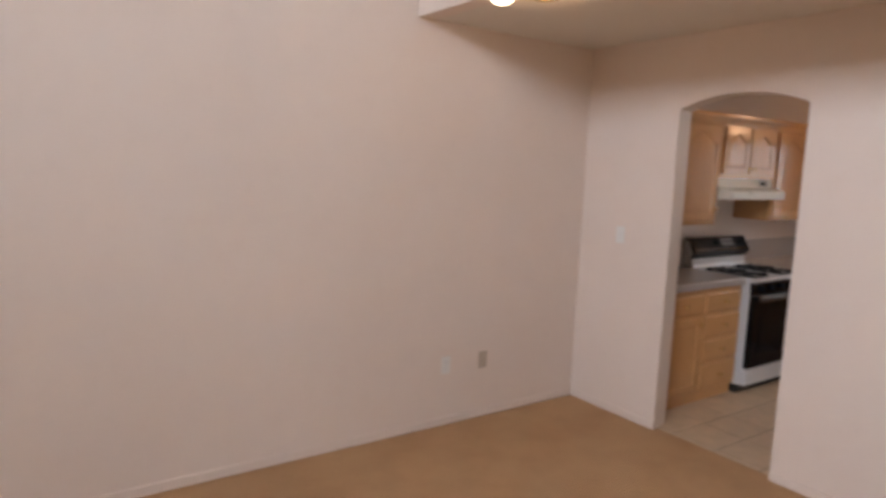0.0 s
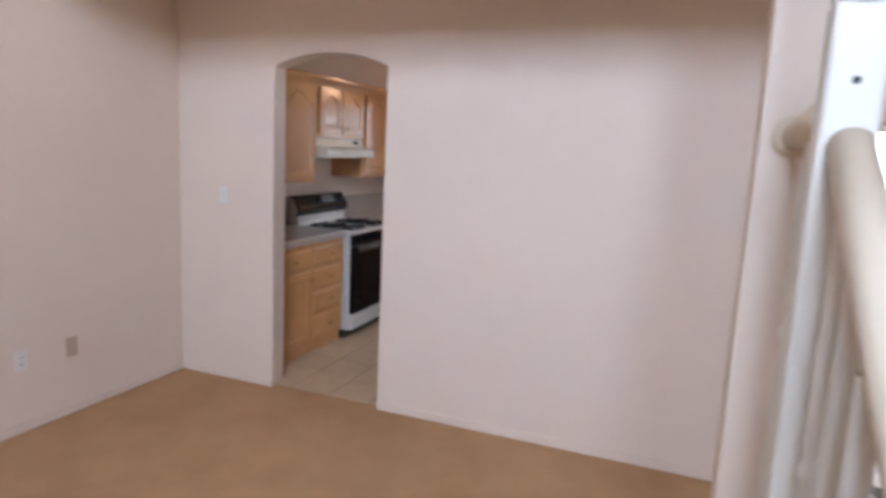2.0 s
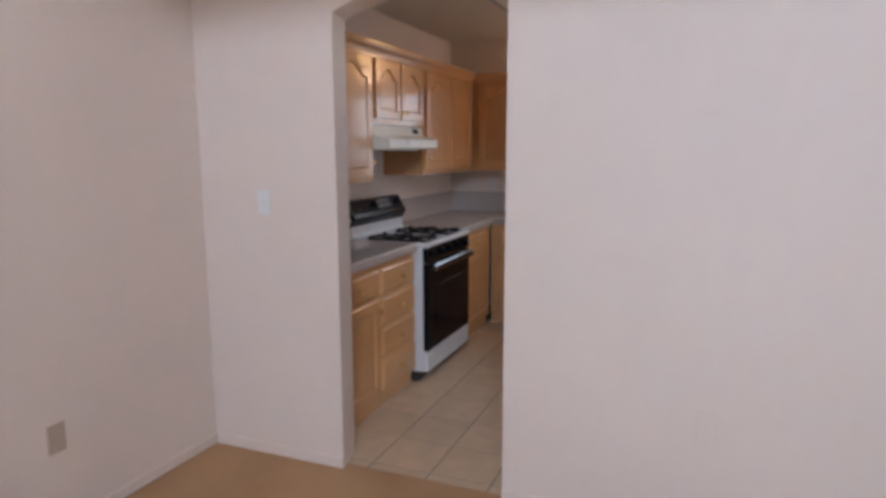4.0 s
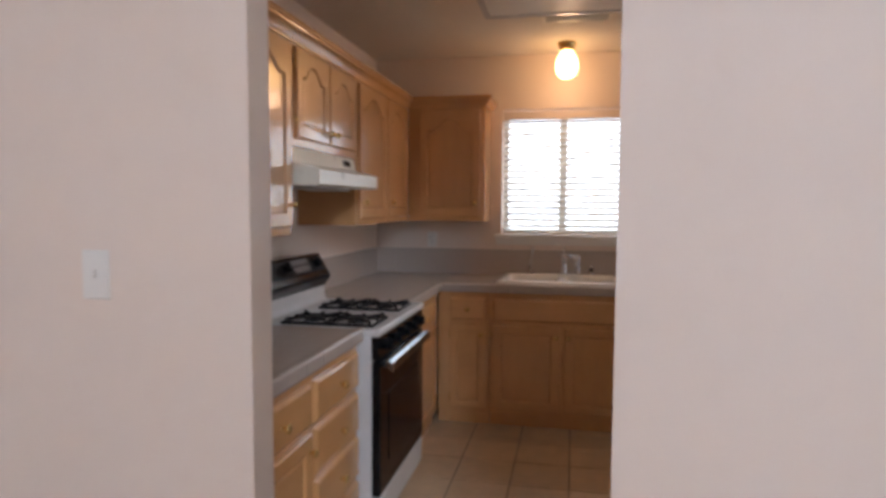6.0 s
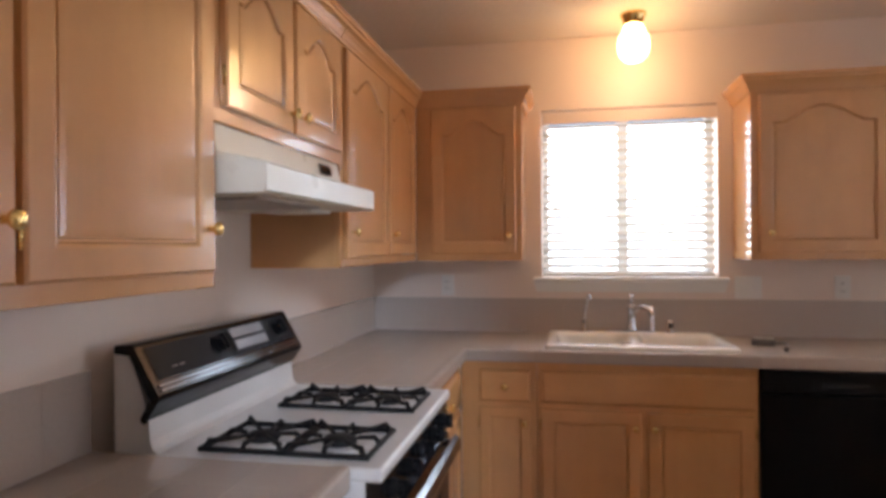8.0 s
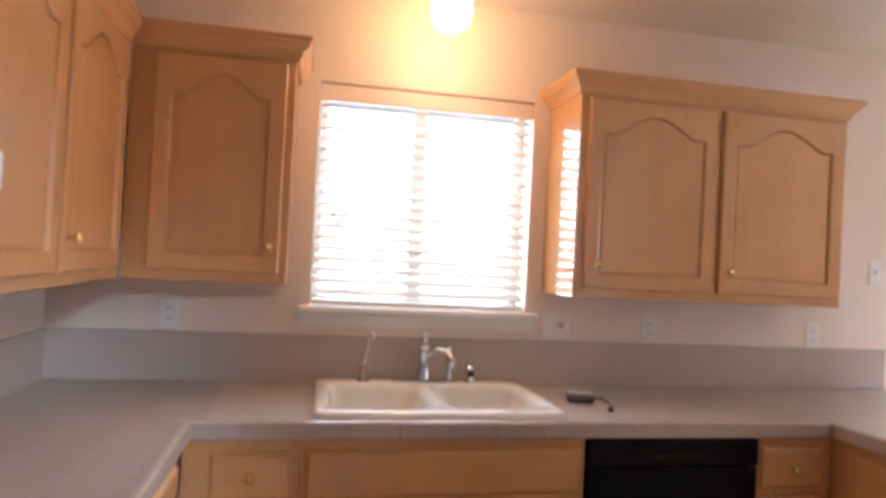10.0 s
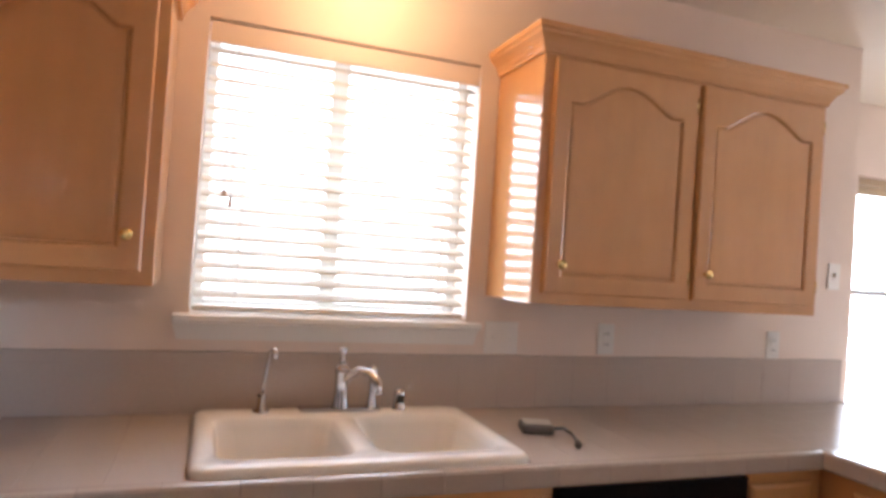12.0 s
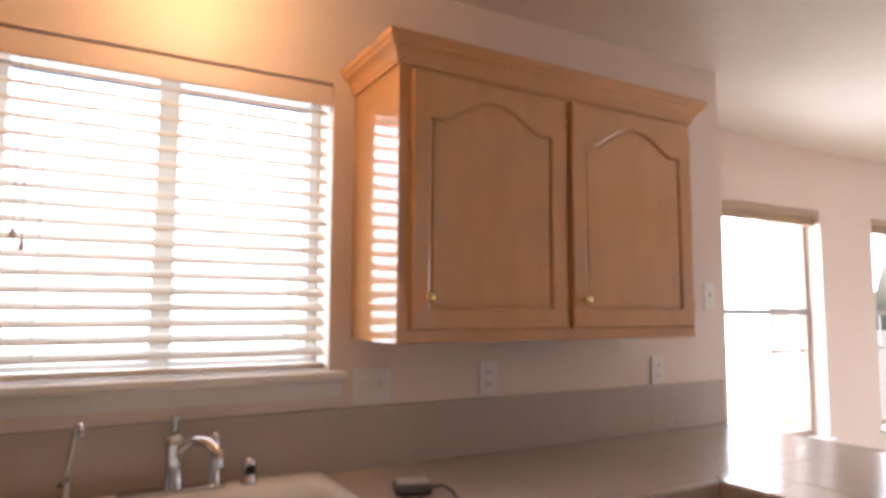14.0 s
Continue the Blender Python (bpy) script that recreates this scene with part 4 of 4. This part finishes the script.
def faucet():
    y, x = -1.406, -0.105
    f = empty("kitchen_faucet", "chrome single-lever kitchen faucet on a long base plate", "faucet")
    part("base_plate", box(x - 0.028, x + 0.028, y - 0.125, y + 0.125, RIM, RIM + 0.012, 0.005, 2), M_CHROME, f)
    part("column", lathe([(0.026, RIM + 0.012), (0.024, RIM + 0.03), (0.020, RIM + 0.05), (0.020, RIM + 0.11), (0.023, RIM + 0.125), (0.020, RIM + 0.14), (0, RIM + 0.145)], 18, Matrix.Translation((x, y, 0))), M_CHROME, f, "", True)
    lev = bmesh.new()
    add_tube(lev, [(x, y, RIM + 0.13), (x + 0.004, y, RIM + 0.165), (x - 0.012, y, RIM + 0.19)], [0.012, 0.008, 0.012], 10)
    part("lever", lev, M_CHROME, f, "", True)
    sp = bmesh.new()
    pts = [(x, y, RIM + 0.075), (x - 0.02, y - 0.02, RIM + 0.115), (x - 0.05, y - 0.045, RIM + 0.135), (x - 0.085, y - 0.07, RIM + 0.130), (x - 0.108, y - 0.088, RIM + 0.105), (x - 0.112, y - 0.092, RIM + 0.075)]
    add_tube(sp, pts, [0.013, 0.013, 0.013, 0.013, 0.013, 0.015], 12)
    part("spout", sp, M_CHROME, f, "", True)
    part("sprayer", lathe([(0.016, RIM), (0.014, RIM + 0.02), (0.011, RIM + 0.03), (0.013, RIM + 0.10), (0.010, RIM + 0.125), (0, RIM + 0.13)], 14, Matrix.Translation((x, y - 0.10, 0.012))), M_CHROME, f, "", True)

    g = empty("water_tap", "slim chrome filtered-water tap beside the faucet", "tap")
    gy = -1.171
    part("tap_base", lathe([(0.024, RIM), (0.024, RIM + 0.006), (0.013, RIM + 0.012), (0.013, RIM + 0.05), (0.009, RIM + 0.055), (0, RIM + 0.055)], 16, Matrix.Translation((x, gy, 0))), M_CHROME, g, "", True)
    part("neck", tube([(x, gy, RIM + 0.05), (x - 0.002, gy - 0.006, RIM + 0.10), (x - 0.006, gy - 0.012, RIM + 0.155), (x - 0.016, gy - 0.018, RIM + 0.185), (x - 0.034, gy - 0.024, RIM + 0.190), (x - 0.046, gy - 0.028, RIM + 0.165)],
                      [0.006, 0.006, 0.006, 0.0065, 0.007, 0.008], 10), M_CHROME, g, "", True)
    part("lever", tube([(x, gy, RIM + 0.045), (x - 0.03, gy + 0.012, RIM + 0.055)], 0.004, 8), M_BLACKSAT, g)

    d = empty("air_gap", "short chrome dishwasher air gap cap on the sink", "air gap")
    part("cap", lathe([(0.021, RIM), (0.021, RIM + 0.008), (0.018, RIM + 0.012), (0.018, RIM + 0.055), (0.014, RIM + 0.066), (0, RIM + 0.068)], 18, Matrix.Translation((x, -1.595, 0))), M_CHROME, d, "", True)
    part("slot", box(x - 0.020, x - 0.016, -1.607, -1.583, RIM + 0.025, RIM + 0.050), M_DARK, d)


faucet()


def small_device():
    """A small dark gadget with a bent cord left on the counter."""
    s = empty("small_device", "small dark hand-held device with a short curled cord", "gadget")
    m = pose(-0.325, -1.972, CT + 0.003, 0, 0, 72)
    part("case", turn_mesh(box(-0.050, 0.050, -0.038, 0.038, 0.0, 0.030, 0.010, 3), m), M_GREYPLASTIC, s, "", True)
    part("face", turn_mesh(box(-0.042, 0.042, -0.030, 0.030, 0.0295, 0.0325, 0.001), m), M_SASH, s, "dull grey face plate")
    pts = [Vector((x, y, CT + z)) for x, y, z in ((-0.335, -2.015, 0.014), (-0.360, -2.046, 0.022), (-0.410, -2.048, 0.018), (-0.460, -2.034, 0.012), (-0.495, -2.016, 0.0105))]
    part("cord", tube(pts, [0.005, 0.005, 0.005, 0.006, 0.010], 8), M_DULLMETAL, s, "", True)


small_device()


# ---- plates on the walls ----
def plate_on(kind, label, side, plane, u, z, w=0.072, h=0.116, mat=None, style="outlet"):
    p = empty(kind, label, kind.replace("_", " "))
    at = on(side, plane)

    def slab(name, ua, ub, za, zb, d0, d1, mt, bev, parent):
        a, b = at(ua, za, d0), at(ub, zb, d1)
        return part(name, box(a[0], b[0], a[1], b[1], a[2], b[2], bev), mt, parent)
    pl = slab("cover_plate", u - w / 2, u + w / 2, z - h / 2, z + h / 2, 0.0005, 0.006, mat or M_PLATE, 0.002, p)
    n = max(1, round(w / 0.072))
    for k in range(n):
        c = u - w / 2 + (k + 0.5) * w / n
        if style == "outlet":
            for dz in (-0.02, 0.02):
                r = slab("receptacle", c - 0.017, c + 0.017, z + dz - 0.014, z + dz + 0.014, 0.006, 0.0085, mat or M_PLATE, 0.002, p)
                for du in (-0.006, 0.006):
                    slab("slot", c + du - 0.0015, c + du + 0.0015, z + dz - 0.005, z + dz + 0.006, 0.0085, 0.0089, M_DARK, 0, r)
        elif style == "switch":
            slab("toggle", c - 0.005, c + 0.005, z - 0.004, z + 0.014, 0.006, 0.016, mat or M_PLATE, 0.002, p)
        elif style == "jack":
            slab("jack", c - 0.008, c + 0.008, z - 0.008, z + 0.008, 0.006, 0.009, M_ALMOND, 0.001, p)
    return p


plate_on("wall_outlet", "white duplex outlet on the living room wall", "range", Y_LIV, -4.565, 0.405)
plate_on("phone_jack", "beige phone jack plate low on the living room wall", "range", Y_LIV, -4.262, 0.400, mat=M_ALMOND, style="jack")
plate_on("light_switch", "off-white light switch on the cream wall beside the arch", "window", X_ARCH, -0.373, 1.265, mat=M_TRIM, style="switch")
plate_on("light_switch", "white double switch under the kitchen window end", "window", 0.0, -1.989, 1.172, w=0.130, mat=M_TRIM, style="switch")
plate_on("wall_outlet", "white duplex outlet over the kitchen backsplash", "window", 0.0, -2.427, 1.176)
plate_on("wall_outlet", "white duplex outlet over the kitchen backsplash", "window", 0.0, -3.259, 1.168)
plate_on("light_switch", "white switch plate near the nook corner", "window", 0.0, -3.590, 1.476, style="switch")
plate_on("wall_outlet", "white duplex outlet over the corner counter", "window", 0.0, -0.432, 1.178)
plate_on("wall_plate", "blank plate painted like the wall, low beside the arch", "window", X_ARCH, -2.353, 0.474, mat=M_WALL, style="blank")


# ---- lamps and vents ----
def globe_lamp():
    x, y = -0.30, -1.405
    g = empty("ceiling_lamp", "lit jelly-jar glass ceiling lamp over the sink", "ceiling lamp")
    part("canopy", lathe([(0.0, Z_KIT), (0.062, Z_KIT), (0.062, Z_KIT - 0.012), (0.048, Z_KIT - 0.030), (0.045, Z_KIT - 0.055), (0, Z_KIT - 0.055)], 24, Matrix.Translation((x, y, 0))), M_BRASS, g, "", True)
    z = Z_KIT - 0.055
    part("globe", lathe([(0.043, z), (0.050, z - 0.02), (0.070, z - 0.06), (0.075, z - 0.10), (0.066, z - 0.145), (0.040, z - 0.17), (0, z - 0.178)], 24, Matrix.Translation((x, y, 0))), M_GLOBE, g, "lit frosted glass", True)
    lp = new("globe_light", bpy.data.lights.new("globe_light", "POINT"))
    lp.data.energy, lp.data.color, lp.data.shadow_soft_size = 2.4, (1.0, 0.64, 0.40), 0.07
    lp.location = (x, y, z - 0.25)


globe_lamp()


def dining_lamp():
    x, y = -4.655, -0.86
    d = empty("ceiling_lamp", "brass dining ceiling lamp with two lit glass shades", "ceiling lamp")
    part("canopy", lathe([(0.0, Z_DIN), (0.07, Z_DIN), (0.065, Z_DIN - 0.02), (0.02, Z_DIN - 0.03), (0, Z_DIN - 0.03)], 20, Matrix.Translation((x, y, 0))), M_BRASS, d, "", True)
    for dx, dy in ((-0.17, 0.13), (-0.08, -0.14)):
        arm = part("arm", tube([(x, y, Z_DIN - 0.02), (x + dx * 0.6, y + dy * 0.6, Z_DIN - 0.015), (x + dx, y + dy, Z_DIN - 0.010)], 0.008, 8), M_BRASS, d)
        part("shade", lathe([(0.02, Z_DIN - 0.004), (0.045, Z_DIN - 0.012), (0.055, Z_DIN - 0.032), (0.035, Z_DIN - 0.046), (0, Z_DIN - 0.049)], 18, Matrix.Translation((x + dx, y + dy, 0))), M_SHADE, d, "lit white glass shade", True)

    lp = new("dining_light", bpy.data.lights.new("dining_light", "POINT"))
    lp.data.energy, lp.data.color, lp.data.shadow_soft_size = 1.1, (1.0, 0.70, 0.43), 0.06
    lp.location = (x, y, Z_DIN - 0.13)


dining_lamp()


def ceiling_vent(x0, x1, y0, y1, z, label, lean=1):
    v = empty("ceiling_vent", label, "vent")
    fr = bmesh.new()
    for a in ((x0, x1, y0, y0 + 0.02), (x0, x1, y1 - 0.02, y1), (x0, x0 + 0.02, y0 + 0.02, y1 - 0.02), (x1 - 0.02, x1, y0 + 0.02, y1 - 0.02)):
        add_box(fr, *a, z - 0.008, z - 0.0005)
    part("frame", fr, M_HOOD, v)
    part("backing", box(x0 + 0.02, x1 - 0.02, y0 + 0.02, y1 - 0.02, z - 0.0025, z - 0.0005), M_DARK, v)
    n = max(3, round((x1 - x0 - 0.04) / 0.022))
    for k in range(n):
        x = x0 + 0.02 + (k + 0.5) * (x1 - x0 - 0.04) / n
        part("slat", prism([(x - 0.008 * lean, z - 0.003), (x - 0.007 * lean, z - 0.003), (x + 0.006 * lean, z - 0.010), (x + 0.005 * lean, z - 0.010)], y0 + 0.02, y1 - 0.02, "y"), M_HOOD, v)


ceiling_vent(-4.19, -4.02, -1.65, -1.33, Z_DIN, "beige metal ceiling register in the dining ceiling", -0.5)
ceiling_vent(-0.98, -0.81, -1.66, -1.27, Z_KIT, "beige metal ceiling register in the kitchen ceiling")


def panel_light():
    x0, x1, y0, y1 = -2.40, -1.19, -1.80, -0.985
    p = empty("ceiling_light", "unlit white boxed fluorescent ceiling light", "ceiling light")
    fr = bmesh.new()
    for a in ((x0, x1, y0, y0 + 0.03), (x0, x1, y1 - 0.03, y1), (x0, x0 + 0.03, y0 + 0.03, y1 - 0.03), (x1 - 0.03, x1, y0 + 0.03, y1 - 0.03)):
        add_box(fr, *a, Z_KIT - 0.075, Z_KIT - 0.0005)
    part("frame", fr, M_WHITE, p)
    part("diffuser", box(x0 + 0.03, x1 - 0.03, y0 + 0.03, y1 - 0.03, Z_KIT - 0.070, Z_KIT - 0.060), M_DIFF, p)


panel_light()


# ---- stair with its rails ----
Y_RAIL = -3.488
BAL = [(0.019, 0.0), (0.019, 0.10), (0.012, 0.115), (0.020, 0.135), (0.020, 0.150), (0.013, 0.165), (0.021, 0.26), (0.018, 0.42), (0.012, 0.56), (0.019, 0.575), (0.019, 0.59), (0.012, 0.605), (0.0165, 0.63), (0.0165, 1.0)]


def newel(x, y, z0, top, label, block):
    """A turned post: square block, beads above and a ball."""
    n = empty("newel_post", label, "newel post", "stair posts")
    part("shaft", box(x - 0.040, x + 0.040, y - 0.040, y + 0.040, z0, block, 0.005), M_TRIM, n)
    h = top - block
    pr = [(0.040, 0.0), (0.043, 0.04), (0.043, 0.09), (0.030, 0.12), (0.040, 0.17), (0.040, 0.20), (0.026, 0.24), (0.030, 0.34), (0.034, 0.46), (0.027, 0.60), (0.036, 0.64), (0.036, 0.68), (0.024, 0.72), (0.045, 0.80), (0.050, 0.88), (0.038, 0.97), (0.0, 1.0)]
    part("turned_top", lathe([(r, block + z * h) for r, z in pr], 20, Matrix.Translation((x, y, 0))), M_TRIM, n, "", True)
    return n


def stairs():
    st = empty("staircase", "short carpeted stair rising to a landing", "staircase")
    run, rise = 0.21, 0.2333
    for k in range(3):
        x = -6.50 + k * run
        part("step", box(x, x + run - 0.0005, Y_RAIL - 0.06, -4.45, 0.0, rise * (k + 1), 0.012, 2), M_CARPET, st)
    part("landing", box(-5.87, -5.14, Y_RAIL - 0.06, -4.45, 0.0, rise * 3, 0.008, 1), M_CARPET, st)
    sk = prism([(-6.30, 0.0), (-5.27, 0.0), (-5.27, 0.76), (-5.66, 0.76), (-6.30, 0.30)], Y_RAIL - 0.050, Y_RAIL + 0.02, "y")
    part("stringer", sk, M_TRIM, st, "white painted stringer")
    up = newel(-5.66, Y_RAIL, 0.60, 2.30, "white turned upper newel post of the stair", 1.894)
    part("plug", lathe([(0.006, 0), (0.006, 0.002), (0, 0.002)], 10, Matrix.Translation((-5.7005, Y_RAIL, 1.782)) @ Matrix.Rotation(radians(-90), 4, "Y")), M_DARK, up)
    newel(-6.235, Y_RAIL - 0.026, 0.0, 1.362, "white lower newel post with a ball top", 1.14)
    hr = empty("handrail", "pale round wooden handrail sloping down the stair", "handrail", "stair rails")
    part("rail", tube([(-5.701, Y_RAIL - 0.004, 1.686), (-6.205, Y_RAIL - 0.024, 1.322)], 0.033, 18), M_RAIL, hr, "", True)
    gr = empty("handrail", "pale wooden guard rail from newel to wall end", "handrail", "stair rails")
    part("rail", tube([(-5.619, Y_RAIL, 1.752), (-5.267, -3.470, 1.712)], 0.030, 16), M_RAIL, gr, "", True)
    part("rosette", lathe([(0.044, 0.0), (0.044, 0.010), (0.036, 0.016), (0, 0.016)], 18, Matrix.Translation((-5.2655, -3.466, 1.712)) @ Matrix.Rotation(radians(-90), 4, "Y")), M_RAIL, gr, "", True)

    def baluster(x, z0, z1):
        b = empty("baluster", "white turned stair baluster", "baluster", "stair balusters")
        for kind, piece in (("base_block", BAL[:2]), ("spindle", BAL[1:13]), ("top_dowel", BAL[12:])):
            part(kind, lathe([(r, z0 + s * (z1 - z0)) for r, s in piece], 12, Matrix.Translation((x, Y_RAIL, 0))), M_TRIM, b, "", True)

    for k in range(2):
        baluster(-5.52 + 0.125 * k, 0.762, 1.712)
    for k in range(4):
        x = -5.79 - 0.115 * k
        baluster(x, 0.745 - (-5.66 - x) * 0.719, 1.686 - (-5.701 - x) * 0.722 - 0.028)


M_RAIL = maple("pale_rail_wood", (0.74, 0.635, 0.51), "x", 0.55)
bsdf(M_RAIL).inputs["Coat Weight"].default_value = 0.1
stairs()


# ---- outdoors ----
def yard_wall():
    structure("backdrop_fence", box(7.0, 7.2, -16, 10, -0.2, 1.05), M_FENCE, "pale sunlit yard wall", "fence")


yard_wall()


# ---- tiles, bricks: shared meshes, last ----
def kitchen_floor():
    deck = structure("floor_kitchen", box(X_ARCH + 0.045, 0.0, 0.0, Y_SIDE, -0.1, -0.004), M_GROUT, "tan ceramic tile kitchen floor with brown grout", "floor")
    structure("floor_nook", box(0.0, X_NOOK, -3.69, Y_SIDE, -0.1, -0.004), M_GROUT, "grouted bed under the nook floor tiles", "floor")
    p = 0.300
    me = {}
    ys = [-0.570 - p * k for k in range(24)]
    xs = [X_ARCH + 0.048] + [-3.280 + p * k for k in range(13)]
    for x in xs:
        for y in ys:
            x1 = -3.280 if x < -3.3 else min(x + p, X_NOOK)
            y1 = max(y - p, Y_SIDE)
            w, h = round(x1 - x - 0.007, 3), round(y - y1 - 0.007, 3)
            if w < 0.04 or h < 0.04 or (x > 0.0 and y > -3.6):
                continue
            if (w, h) not in me:
                me[(w, h)] = mesh_of("floor_tile", box(-w / 2, w / 2, -h / 2, h / 2, -0.0035, 0.0, 0.0015), M_FTILE)
            t = new("floor_tile", me[(w, h)])
            t.parent = deck
            t.location = ((x + x1) / 2, (y + y1) / 2, 0.0)


def counter_tiles(parent, x0, x1, y0, y1, skip=None):
    """Tiles of about 15 cm between the given sides, y1 the lower one."""
    rnd = random.Random(7)
    nx, ny = max(1, round((x1 - x0) / 0.152)), max(1, round((y0 - y1) / 0.152))
    px, py = (x1 - x0) / nx, (y0 - y1) / ny
    me = mesh_of("counter_tile", box(-px / 2 + 0.0004, px / 2 - 0.0004, -py / 2 + 0.0004, py / 2 - 0.0004, -0.0035, 0.0, 0.0006), M_CTILE)
    for i in range(nx):
        for j in range(ny):
            x, y = x0 + (i + 0.5) * px, y0 - (j + 0.5) * py
            if skip and skip[0] < x < skip[1] and skip[2] < y < skip[3]:
                continue
            t = new("counter_tile", me)
            t.parent = parent
            t.location = (x, y, CT)
            t.rotation_euler = (rnd.uniform(-1, 1) * 0.0022, rnd.uniform(-1, 1) * 0.0022, 0)


counter_tiles(left_counter, -3.213, -2.220, -0.013, -0.594)
counter_tiles(main_counter, -1.428, -0.596, -0.013, -0.594)
counter_tiles(main_counter, -0.594, -0.013, -0.013, -0.982)
counter_tiles(main_counter, -0.594, -0.013, -1.818, -2.812)
counter_tiles(main_counter, -0.594, -0.013, -2.814, -3.634)
counter_tiles(main_counter, -1.72, -0.596, -2.838, -3.634)


def brick_jamb(y):
    """Exterior brick pier beside a nook window, its bond end towards the opening."""
    host = structure("trim_brick", box(0.853, 0.998, y - 0.004, y - 0.30, -0.2, 2.6), M_MORTAR, "buff brick facing beside the nook window", "brickwork")
    long = mesh_of("brick", box(-0.074, 0.074, -0.0975, 0.0975, -0.028, 0.028, 0.003), M_BRICK)
    short = mesh_of("brick", box(-0.074, 0.074, -0.046, 0.046, -0.028, 0.028, 0.003), M_BRICK)
    for k in range(41):
        at = y
        for me, size in ((long, 0.195), (short, 0.092)) if k % 2 else ((short, 0.092), (long, 0.195)):
            b = new("brick", me)
            b.parent = host
            b.location = (0.928, at - size / 2, -0.16 + 0.067 * k)
            at -= size + 0.010


for yy in (-5.505, -7.125):
    brick_jamb(yy)
kitchen_floor()
